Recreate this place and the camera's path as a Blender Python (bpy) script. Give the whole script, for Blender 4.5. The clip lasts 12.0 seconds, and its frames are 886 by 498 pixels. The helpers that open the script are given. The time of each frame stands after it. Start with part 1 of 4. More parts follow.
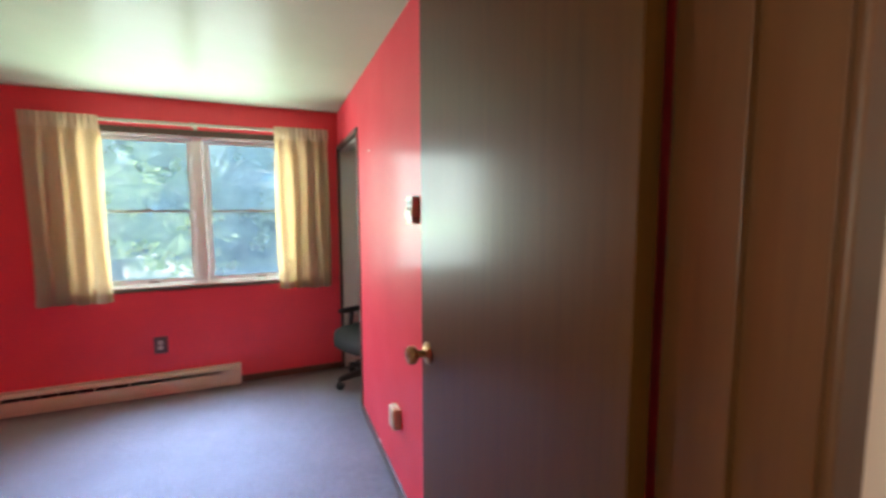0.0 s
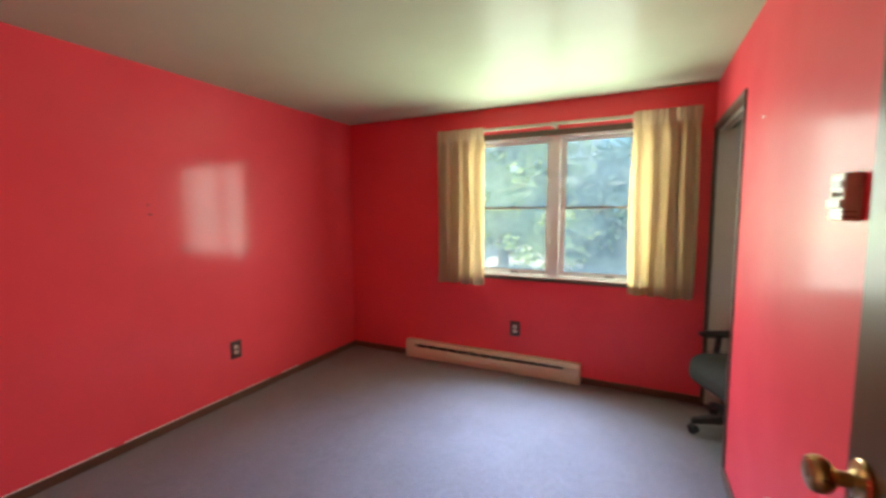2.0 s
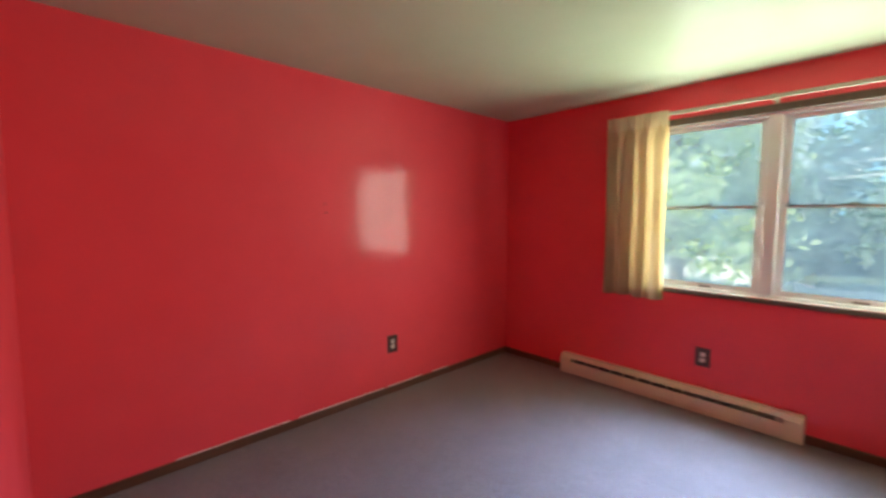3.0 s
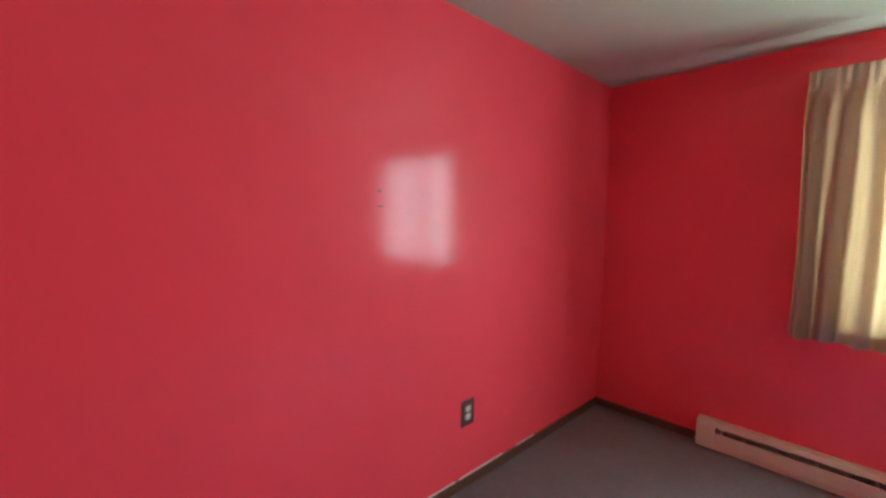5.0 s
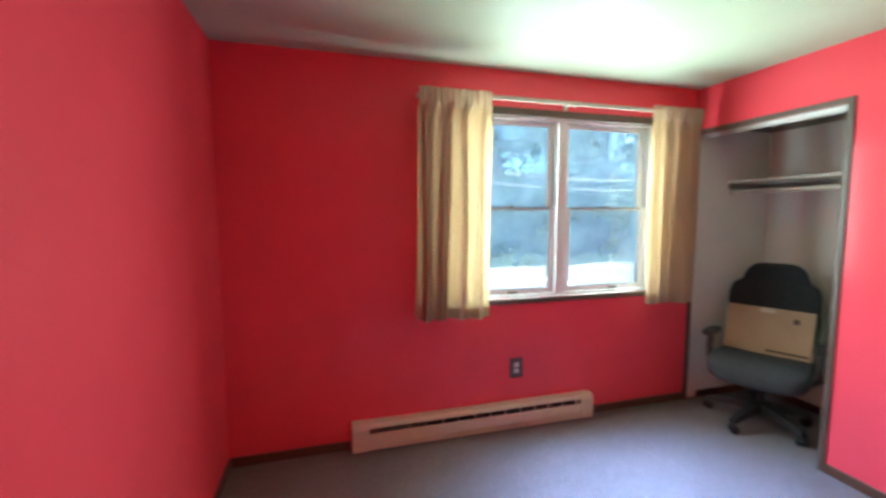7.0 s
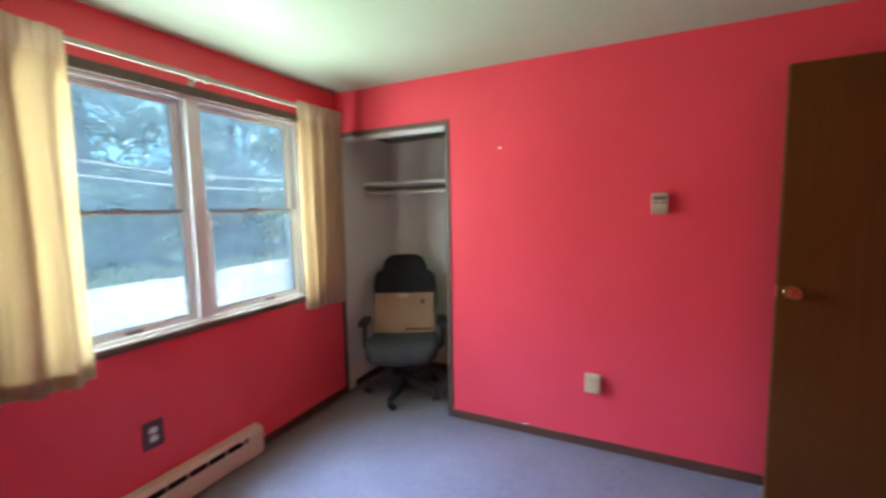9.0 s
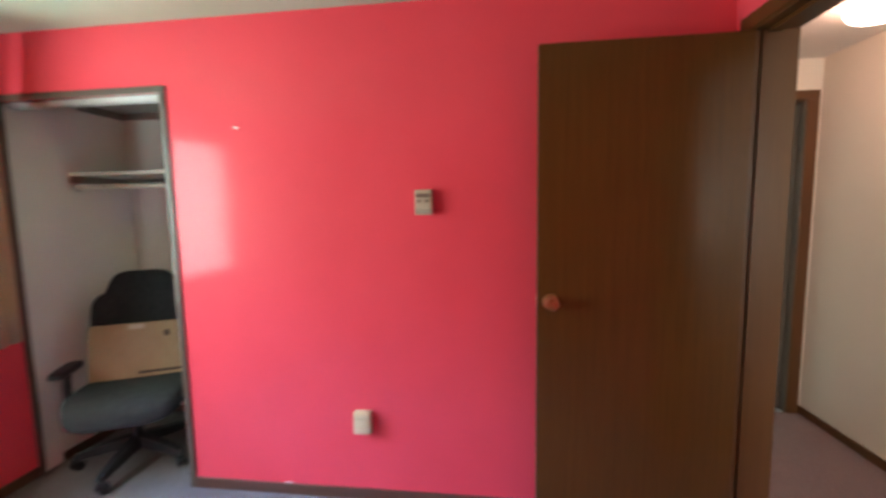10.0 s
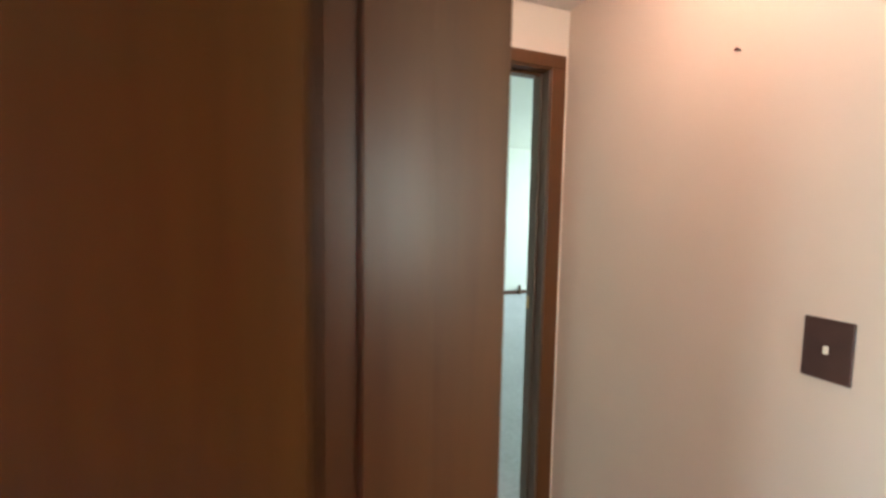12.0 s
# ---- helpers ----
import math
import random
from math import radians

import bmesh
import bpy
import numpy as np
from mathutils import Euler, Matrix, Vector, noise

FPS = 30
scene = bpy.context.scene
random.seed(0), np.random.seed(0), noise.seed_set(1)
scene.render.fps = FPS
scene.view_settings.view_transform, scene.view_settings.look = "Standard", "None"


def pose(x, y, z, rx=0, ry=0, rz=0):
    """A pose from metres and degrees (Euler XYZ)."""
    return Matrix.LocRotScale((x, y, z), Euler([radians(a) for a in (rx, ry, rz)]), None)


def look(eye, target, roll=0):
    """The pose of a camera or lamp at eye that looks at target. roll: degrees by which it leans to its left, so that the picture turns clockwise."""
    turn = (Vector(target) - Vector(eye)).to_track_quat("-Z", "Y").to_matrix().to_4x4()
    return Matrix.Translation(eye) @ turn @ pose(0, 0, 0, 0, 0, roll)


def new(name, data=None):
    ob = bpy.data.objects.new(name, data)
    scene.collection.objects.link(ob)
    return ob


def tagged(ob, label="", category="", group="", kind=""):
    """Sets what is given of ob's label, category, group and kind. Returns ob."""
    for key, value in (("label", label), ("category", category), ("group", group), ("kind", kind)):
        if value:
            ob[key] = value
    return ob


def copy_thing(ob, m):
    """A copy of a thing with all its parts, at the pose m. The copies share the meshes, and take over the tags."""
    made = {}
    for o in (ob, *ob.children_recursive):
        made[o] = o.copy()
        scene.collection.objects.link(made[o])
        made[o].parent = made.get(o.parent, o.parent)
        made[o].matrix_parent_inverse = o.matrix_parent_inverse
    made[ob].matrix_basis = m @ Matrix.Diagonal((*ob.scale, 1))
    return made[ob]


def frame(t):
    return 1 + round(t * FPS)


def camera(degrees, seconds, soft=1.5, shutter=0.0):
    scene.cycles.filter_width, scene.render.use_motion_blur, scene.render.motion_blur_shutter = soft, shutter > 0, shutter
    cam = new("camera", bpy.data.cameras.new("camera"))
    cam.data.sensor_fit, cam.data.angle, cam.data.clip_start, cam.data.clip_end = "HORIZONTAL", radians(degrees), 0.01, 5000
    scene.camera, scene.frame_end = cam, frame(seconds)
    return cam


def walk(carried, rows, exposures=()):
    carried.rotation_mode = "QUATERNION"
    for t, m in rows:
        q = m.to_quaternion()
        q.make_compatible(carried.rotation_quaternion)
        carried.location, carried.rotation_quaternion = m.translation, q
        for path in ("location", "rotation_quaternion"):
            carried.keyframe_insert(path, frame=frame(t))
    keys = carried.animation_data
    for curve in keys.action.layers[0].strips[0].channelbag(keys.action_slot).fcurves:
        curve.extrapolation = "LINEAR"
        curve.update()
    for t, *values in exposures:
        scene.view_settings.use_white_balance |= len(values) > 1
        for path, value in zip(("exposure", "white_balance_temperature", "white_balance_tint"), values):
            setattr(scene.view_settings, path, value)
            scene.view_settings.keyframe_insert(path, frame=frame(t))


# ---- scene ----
cam = camera(94.7, 12.0, soft=2.8, shutter=0.4)
PATH = [
    (0, (-0.550, -0.345, 1.437), (0.213, 1.495, 1.254), -0.2),
    (0.5, (-0.562, -0.292, 1.466), (-0.174, 1.659, 1.258), -0.2),
    (1, (-0.538, -0.173, 1.404), (-0.608, 1.817, 1.222), -0.4),
    (1.5, (-0.493, -0.079, 1.406), (-0.947, 1.86, 1.227), -0.3),
    (2, (-0.446, -0.012, 1.41), (-1.314, 1.781, 1.232), -0.2),
    (2.5, (-0.564, 0.048, 1.389), (-1.719, 1.672, 1.219), -0.0),
    (3, (-0.616, 0.157, 1.389), (-2.069, 1.521, 1.224), 0.1),
    (3.5, (-0.707, 0.299, 1.404), (-2.358, 1.415, 1.233), 0.0),
    (3.7, (-0.8, 0.33, 1.391), (-2.461, 1.431, 1.22), 0.5),
    (5.3, (-1.997, 0.603, 1.364), (-3.3, 2.114, 1.217), 1.6),
    (5.5, (-2.091, 0.655, 1.367), (-3.257, 2.273, 1.224), 1.8),
    (6, (-2.295, 0.783, 1.394), (-2.947, 2.667, 1.239), 0.8),
    (6.5, (-2.475, 0.862, 1.408), (-2.588, 2.853, 1.25), 0.3),
    (7, (-2.593, 1.009, 1.417), (-2.052, 2.927, 1.242), -0.0),
    (7.2, (-2.605, 1.072, 1.434), (-1.868, 2.921, 1.246), -0.2),
    (8.8, (-2.516, 1.408, 1.449), (-0.788, 2.393, 1.241), -0.9),
    (9, (-2.464, 1.346, 1.437), (-0.674, 2.216, 1.241), -1.1),
    (9.5, (-2.177, 1.157, 1.441), (-0.268, 1.715, 1.231), -1.2),
    (10, (-1.815, 0.956, 1.418), (0.16, 1.2, 1.216), -1.0),
    (10.5, (-1.414, 0.721, 1.444), (0.573, 0.646, 1.232), -1.1),
    (11, (-1.021, 0.481, 1.427), (0.934, 0.11, 1.23), -0.9),
    (11.5, (-0.702, 0.254, 1.415), (1.205, -0.323, 1.239), 0.1),
    (12, (-0.442, 0.022, 1.414), (1.433, -0.656, 1.262), 1.0),
]
EXPOSURES = [(0.0, 1.2, 6400, 10), (1.0, 1.25, 7250, 9), (2.5, 1.08, 7350, 9), (3.7, 1.12, 7100, 9), (5.5, 1.40, 5550, 10), (6.5, 1.42, 5700, 10), (7.2, 1.28, 6050, 10),
             (9.0, 1.0, 6100, 10), (9.5, 1.24, 6150, 10), (10.5, 1.45, 6200, 11), (11.5, 1.72, 6100, 11), (12.0, 1.58, 6100, 12)]
walk(cam, [(t, look(eye, target, roll)) for t, eye, target, roll in PATH], EXPOSURES)

# ---------------------------------------------------------------- sky, sun, window light
world = bpy.data.worlds.new("sky")
scene.world = world
world.use_nodes = True
sky = world.node_tree.nodes.new("ShaderNodeTexSky")
sky.sky_type, sky.sun_disc, sky.sun_elevation, sky.sun_rotation = "NISHITA", False, radians(52), radians(217)
world.node_tree.links.new(sky.outputs[0], world.node_tree.nodes["Background"].inputs[0])
world.node_tree.nodes["Background"].inputs[1].default_value = 0.15
sun_data = bpy.data.lights.new("sun", "SUN")
sun_data.energy, sun_data.angle, sun_data.color = 5.0, radians(0.5), (1.0, 0.95, 0.86)
sun = new("sun", sun_data)
SUN_DIR = Vector((-0.6 * math.cos(radians(52)), -0.8 * math.cos(radians(52)), math.sin(radians(52))))
sun.matrix_world = look(SUN_DIR * 40, (0, 0, 0))


def window_lamp(name, eye, target, w, h, watts, rgb, spread=180.0):
    la = bpy.data.lights.new(name, "AREA")
    la.shape, la.size, la.size_y, la.energy, la.color = "RECTANGLE", w, h, watts, rgb
    la.spread = radians(spread)
    ob = new(name, la)
    ob.matrix_world = look(eye, target)
    return ob


# daylight of the bedroom window: the trees' and the low sky's share comes level through the two openings,
# the high sky's falls downwards and the sunlit lawn's goes upwards
for wx in (-1.449, -0.726):
    window_lamp("window_level_light", (wx, 3.442, 1.446), (wx, 0.442, 1.446), 0.60, 1.09, 15.5, (0.80, 0.95, 0.90))
for wz in (1.09, 1.44, 1.79):
    window_lamp("window_high_sky_light", (-1.0875, 3.365, wz), (-1.0875, 1.365, wz - 2.0), 1.10, 0.24, 6.6, (0.32, 0.50, 1.0), 78)
window_lamp("window_lawn_light", (-1.0875, 3.375, 1.30), (-1.0875, 1.375, 2.50), 1.10, 0.24, 1.3, (0.48, 1.0, 0.34), 120)
# daylight at the hall's unseen west end
window_lamp("hall_end_light", (-3.20, -0.62, 1.50), (0, -0.62, 1.35), 0.62, 1.0, 14, (0.88, 0.98, 0.84))
# daylight of the unseen window of the far room
window_lamp("far_room_light", (4.0, -6.0, 1.5), (4.0, 0, 0.9), 2.4, 1.3, 46, (0.80, 0.95, 1.0))

# ---------------------------------------------------------------- materials


def nodes_of(name):
    m = bpy.data.materials.new(name)
    m.use_nodes = True
    nt = m.node_tree
    return m, nt, nt.nodes["Principled BSDF"]


def noise_node(nt, scale, detail=4.0, stretch=None, rough=0.6):
    co = nt.nodes.new("ShaderNodeTexCoord")
    out = co.outputs["Object"]
    if stretch:
        mp = nt.nodes.new("ShaderNodeMapping")
        mp.inputs["Scale"].default_value = stretch
        nt.links.new(out, mp.inputs["Vector"])
        out = mp.outputs[0]
    n = nt.nodes.new("ShaderNodeTexNoise")
    n.inputs["Scale"].default_value = scale
    n.inputs["Detail"].default_value = detail
    n.inputs["Roughness"].default_value = rough
    nt.links.new(out, n.inputs["Vector"])
    return n


def ramp(nt, fac, c0, c1, p0=0.3, p1=0.7):
    r = nt.nodes.new("ShaderNodeValToRGB")
    r.color_ramp.elements[0].position, r.color_ramp.elements[1].position = p0, p1
    r.color_ramp.elements[0].color, r.color_ramp.elements[1].color = (*c0, 1), (*c1, 1)
    nt.links.new(fac, r.inputs[0])
    return r.outputs[0]


def mix_rgb(nt, fac, a, b, mode="MIX"):
    x = nt.nodes.new("ShaderNodeMix")
    x.data_type, x.blend_type = "RGBA", mode
    if isinstance(fac, float):
        x.inputs[0].default_value = fac
    else:
        nt.links.new(fac, x.inputs[0])
    nt.links.new(a, x.inputs[6])
    nt.links.new(b, x.inputs[7])
    return x.outputs[2]


def surface(name, c0, c1, scale=6.0, rough=(0.4, 0.5), bump=0.1, bump_scale=200.0, dist=0.001, metal=0.0,
            stretch=None, fine=None, spec=0.5, coat=0.0):
    """A paint, cloth, plastic or metal: broad tone variation, fine grain and relief."""
    m, nt, b = nodes_of(name)
    big = noise_node(nt, scale, 3.0, stretch)
    col = ramp(nt, big.outputs[0], c0, c1)
    small = noise_node(nt, bump_scale, 5.0, stretch)
    if fine:
        shade = ramp(nt, small.outputs[0], (1 - fine,) * 3, (1.0,) * 3)
        col = mix_rgb(nt, 1.0, col, shade, "MULTIPLY")
    nt.links.new(col, b.inputs["Base Color"])
    rr = ramp(nt, noise_node(nt, scale * 2.3, 4.0).outputs[0], (rough[0],) * 3, (rough[1],) * 3)
    nt.links.new(rr, b.inputs["Roughness"])
    b.inputs["Metallic"].default_value = metal
    b.inputs["Specular IOR Level"].default_value = spec
    b.inputs["Coat Weight"].default_value = coat
    if bump:
        bp = nt.nodes.new("ShaderNodeBump")
        bp.inputs["Strength"].default_value, bp.inputs["Distance"].default_value = bump, dist
        nt.links.new(small.outputs[0], bp.inputs["Height"])
        nt.links.new(bp.outputs[0], b.inputs["Normal"])
    return m


def wood(name, dark, light, rough=(0.28, 0.4), spec=0.5, grain=(26.0, 26.0, 1.1)):
    m, nt, b = nodes_of(name)
    g = noise_node(nt, 2.2, 6.0, grain, 0.65)
    col = ramp(nt, g.outputs[0], dark, light, 0.25, 0.75)
    pores = noise_node(nt, 9.0, 3.0, (60.0, 60.0, 1.5))
    col = mix_rgb(nt, 1.0, col, ramp(nt, pores.outputs[0], (0.93,) * 3, (1.0,) * 3, 0.3, 0.5), "MULTIPLY")
    broad = noise_node(nt, 1.3, 2.0)
    col = mix_rgb(nt, 1.0, col, ramp(nt, broad.outputs[0], (0.82,) * 3, (1.0,) * 3), "MULTIPLY")
    nt.links.new(col, b.inputs["Base Color"])
    nt.links.new(ramp(nt, broad.outputs[0], (rough[0],) * 3, (rough[1],) * 3), b.inputs["Roughness"])
    b.inputs["Specular IOR Level"].default_value = spec
    bp = nt.nodes.new("ShaderNodeBump")
    bp.inputs["Strength"].default_value, bp.inputs["Distance"].default_value = 0.12, 0.0006
    nt.links.new(pores.outputs[0], bp.inputs["Height"])
    nt.links.new(bp.outputs[0], b.inputs["Normal"])
    return m


def sheen(m, low, high, rough, tint=(1.0, 1.0, 1.0)):
    """Lays a thin gloss coat on a material: low its share face on, high its share at a grazing view."""
    nt = m.node_tree
    b = nt.nodes["Principled BSDF"]
    gloss = nt.nodes.new("ShaderNodeBsdfGlossy")
    gloss.inputs["Color"].default_value = (*tint, 1)
    gloss.inputs["Roughness"].default_value = rough
    facing = nt.nodes.new("ShaderNodeLayerWeight")
    facing.inputs["Blend"].default_value = 0.35
    share = nt.nodes.new("ShaderNodeMapRange")
    share.inputs["To Min"].default_value, share.inputs["To Max"].default_value = low, high
    nt.links.new(facing.outputs["Facing"], share.inputs["Value"])
    mx = nt.nodes.new("ShaderNodeMixShader")
    nt.links.new(share.outputs[0], mx.inputs[0])
    nt.links.new(b.outputs[0], mx.inputs[1])
    nt.links.new(gloss.outputs[0], mx.inputs[2])
    nt.links.new(mx.outputs[0], nt.nodes["Material Output"].inputs[0])
    for link in list(nt.links):
        if link.to_socket == b.inputs["Normal"]:
            nt.links.new(link.from_socket, gloss.inputs["Normal"])
    return m


def carpet(name, c0, c1, shade):
    m, nt, b = nodes_of(name)
    lay = noise_node(nt, 2.4, 5.0, None, 0.6)
    col = ramp(nt, lay.outputs[0], c0, c1, 0.3, 0.7)
    tuft = nt.nodes.new("ShaderNodeTexVoronoi")
    tuft.inputs["Scale"].default_value = 170.0
    co = nt.nodes.new("ShaderNodeTexCoord")
    nt.links.new(co.outputs["Object"], tuft.inputs["Vector"])
    col = mix_rgb(nt, 1.0, col, ramp(nt, tuft.outputs["Distance"], (1.0,) * 3, (shade,) * 3, 0.1, 0.8), "MULTIPLY")
    mott = noise_node(nt, 34.0, 4.0)
    col = mix_rgb(nt, 1.0, col, ramp(nt, mott.outputs[0], (0.8,) * 3, (1.0,) * 3, 0.35, 0.6), "MULTIPLY")
    nt.links.new(col, b.inputs["Base Color"])
    b.inputs["Roughness"].default_value = 0.55
    b.inputs["Specular IOR Level"].default_value = 0.30
    b.inputs["Sheen Weight"].default_value = 0.3
    bp = nt.nodes.new("ShaderNodeBump")
    bp.inputs["Strength"].default_value, bp.inputs["Distance"].default_value = 0.7, 0.004
    nt.links.new(tuft.outputs["Distance"], bp.inputs["Height"])
    b2 = nt.nodes.new("ShaderNodeBump")
    b2.inputs["Strength"].default_value, b2.inputs["Distance"].default_value = 0.5, 0.012
    nt.links.new(lay.outputs[0], b2.inputs["Height"])
    nt.links.new(bp.outputs[0], b2.inputs["Normal"])
    nt.links.new(b2.outputs[0], b.inputs["Normal"])
    return m


def cloth_lit(name, c0, c1, glow_c, through_share):
    """Woven cloth that lets light through."""
    m, nt, b = nodes_of(name)
    weave = noise_node(nt, 240.0, 3.0, (1.0, 1.0, 0.5))
    col = ramp(nt, noise_node(nt, 5.0, 3.0, (3.0, 3.0, 0.4)).outputs[0], c0, c1)
    col = mix_rgb(nt, 1.0, col, ramp(nt, weave.outputs[0], (0.86,) * 3, (1.0,) * 3), "MULTIPLY")
    nt.links.new(col, b.inputs["Base Color"])
    b.inputs["Roughness"].default_value = 0.9
    b.inputs["Specular IOR Level"].default_value = 0.2
    tr = nt.nodes.new("ShaderNodeBsdfTranslucent")
    tr.inputs[0].default_value = (*glow_c, 1)
    mx = nt.nodes.new("ShaderNodeMixShader")
    mx.inputs[0].default_value = through_share
    nt.links.new(b.outputs[0], mx.inputs[1])
    nt.links.new(tr.outputs[0], mx.inputs[2])
    nt.links.new(mx.outputs[0], nt.nodes["Material Output"].inputs[0])
    bp = nt.nodes.new("ShaderNodeBump")
    bp.inputs["Strength"].default_value, bp.inputs["Distance"].default_value = 0.3, 0.001
    nt.links.new(weave.outputs[0], bp.inputs["Height"])
    nt.links.new(bp.outputs[0], b.inputs["Normal"])
    return m


def pane_glass(name, film):
    """Window glass with a thin bluish film put in for glare haze; it catches the daylight."""
    m, nt, b = nodes_of(name)
    nt.nodes.remove(b)
    clear = nt.nodes.new("ShaderNodeBsdfTransparent")
    clear.inputs[0].default_value = (0.93, 0.97, 0.96, 1)
    glare_haze = nt.nodes.new("ShaderNodeBsdfTranslucent")
    glare_haze.inputs[0].default_value = (0.62, 0.82, 1.0, 1)
    gloss = nt.nodes.new("ShaderNodeBsdfGlossy")
    gloss.inputs["Roughness"].default_value = 0.03
    haze_noise = noise_node(nt, 3.0, 4.0)
    amount = ramp(nt, haze_noise.outputs[0], (film * 0.6,) * 3, (film * 1.3,) * 3)
    m1 = nt.nodes.new("ShaderNodeMixShader")
    nt.links.new(amount, m1.inputs[0])
    nt.links.new(clear.outputs[0], m1.inputs[1])
    nt.links.new(glare_haze.outputs[0], m1.inputs[2])
    m2 = nt.nodes.new("ShaderNodeMixShader")
    fr = nt.nodes.new("ShaderNodeFresnel")
    fr.inputs[0].default_value = 1.3
    nt.links.new(fr.outputs[0], m2.inputs[0])
    nt.links.new(m1.outputs[0], m2.inputs[1])
    nt.links.new(gloss.outputs[0], m2.inputs[2])
    nt.links.new(m2.outputs[0], nt.nodes["Material Output"].inputs[0])
    return m


def glow(name, rgb, strength):
    m, nt, b = nodes_of(name)
    b.inputs["Base Color"].default_value = (0.85, 0.83, 0.78, 1)
    b.inputs["Emission Color"].default_value = (*rgb, 1)
    b.inputs["Emission Strength"].default_value = strength
    return m


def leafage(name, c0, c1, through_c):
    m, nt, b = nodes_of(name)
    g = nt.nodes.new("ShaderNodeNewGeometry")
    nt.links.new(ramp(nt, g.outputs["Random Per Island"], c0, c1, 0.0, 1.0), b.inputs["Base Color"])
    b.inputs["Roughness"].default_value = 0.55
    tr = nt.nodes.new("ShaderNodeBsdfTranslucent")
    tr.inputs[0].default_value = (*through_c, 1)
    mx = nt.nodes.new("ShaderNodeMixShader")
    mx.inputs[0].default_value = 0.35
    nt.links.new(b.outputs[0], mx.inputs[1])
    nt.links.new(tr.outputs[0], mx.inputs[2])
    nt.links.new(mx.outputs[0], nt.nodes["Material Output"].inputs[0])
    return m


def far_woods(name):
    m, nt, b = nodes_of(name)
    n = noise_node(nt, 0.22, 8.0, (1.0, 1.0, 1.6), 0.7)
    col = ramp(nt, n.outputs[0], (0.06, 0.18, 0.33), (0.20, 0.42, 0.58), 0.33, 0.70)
    # bright sky between the crowns, painted in as small white specks
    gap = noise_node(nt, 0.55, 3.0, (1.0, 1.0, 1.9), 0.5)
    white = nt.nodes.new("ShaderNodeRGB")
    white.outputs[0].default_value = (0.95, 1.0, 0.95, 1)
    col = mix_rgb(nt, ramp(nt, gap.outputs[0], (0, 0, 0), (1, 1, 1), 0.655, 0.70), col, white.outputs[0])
    # the woods glow by themselves, with blue haze put into their colour
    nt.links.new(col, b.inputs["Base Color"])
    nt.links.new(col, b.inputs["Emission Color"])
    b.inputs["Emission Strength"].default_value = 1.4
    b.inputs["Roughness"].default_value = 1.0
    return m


RED = sheen(surface("red_wall_paint", (0.78, 0.067, 0.090), (0.84, 0.078, 0.104), 1.6, (0.46, 0.54), 0.10, 260.0, 0.0004, spec=0.10), 0.013, 0.036, 0.135)
PEACH = surface("hall_wall_paint", (0.74, 0.63, 0.535), (0.78, 0.67, 0.575), 1.5, (0.42, 0.5), 0.15, 240.0, 0.0006)
WHITE = surface("closet_wall_paint", (0.74, 0.73, 0.66), (0.80, 0.79, 0.72), 2.0, (0.5, 0.6), 0.15, 240.0, 0.0006)
# white ceiling drawn darker and greener: the lawn's light is put into its colour
CEIL = sheen(surface("lawn_tinted_ceiling_paint", (0.41, 0.465, 0.34), (0.465, 0.52, 0.395), 1.2, (0.5, 0.6), 0.12, 220.0, 0.0005, spec=0.05), 0.006, 0.020, 0.20)
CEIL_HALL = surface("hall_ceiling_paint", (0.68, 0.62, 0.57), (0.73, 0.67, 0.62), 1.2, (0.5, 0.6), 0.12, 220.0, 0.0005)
PALE = surface("far_room_paint", (0.74, 0.77, 0.66), (0.78, 0.81, 0.70), 1.2, (0.5, 0.6), 0.1)
PALE_FLOOR = carpet("far_room_carpet", (0.50, 0.53, 0.53), (0.58, 0.61, 0.61), 0.85)
SIDING = surface("outer_siding", (0.42, 0.40, 0.36), (0.5, 0.48, 0.43), 3.0, (0.6, 0.7))
DOORWOOD = sheen(wood("door_veneer", (0.100, 0.035, 0.005), (0.128, 0.048, 0.008), (0.42, 0.52), 0.15), 0.010, 0.045, 0.16)
JAMBWOOD = sheen(wood("jamb_wood", (0.098, 0.033, 0.007), (0.130, 0.047, 0.011), (0.42, 0.52), 0.18), 0.018, 0.045, 0.30)
TRIMWOOD = wood("trim_wood", (0.075, 0.048, 0.033), (0.13, 0.088, 0.062), (0.4, 0.5))
BASEWOOD = wood("baseboard_wood", (0.080, 0.033, 0.018), (0.135, 0.062, 0.035), (0.35, 0.5), grain=(1.6, 1.6, 26.0))
CARPET = carpet("grey_brown_carpet", (0.145, 0.124, 0.118), (0.200, 0.174, 0.167), 0.62)
HALLCARPET = carpet("rose_brown_carpet", (0.21, 0.078, 0.068), (0.27, 0.108, 0.095), 0.66)
HEATER = surface("heater_enamel", (0.64, 0.58, 0.43), (0.69, 0.63, 0.48), 4.0, (0.35, 0.45), 0.05)
HEATDARK = surface("heater_fins", (0.05, 0.04, 0.035), (0.09, 0.075, 0.065), 20.0, (0.4, 0.6), 0.1, metal=0.6)
VINYL = surface("window_vinyl", (0.76, 0.79, 0.78), (0.82, 0.85, 0.84), 3.0, (0.35, 0.45), 0.04)
RAILDARK = surface("meeting_rail_strip", (0.20, 0.20, 0.19), (0.27, 0.27, 0.26), 8.0, (0.4, 0.5), 0.05)
GLASS = pane_glass("window_pane_glass", 0.36)
CURTAIN = cloth_lit("cream_curtain_cloth", (0.57, 0.46, 0.35), (0.63, 0.52, 0.41), (0.88, 0.66, 0.22), 0.13)
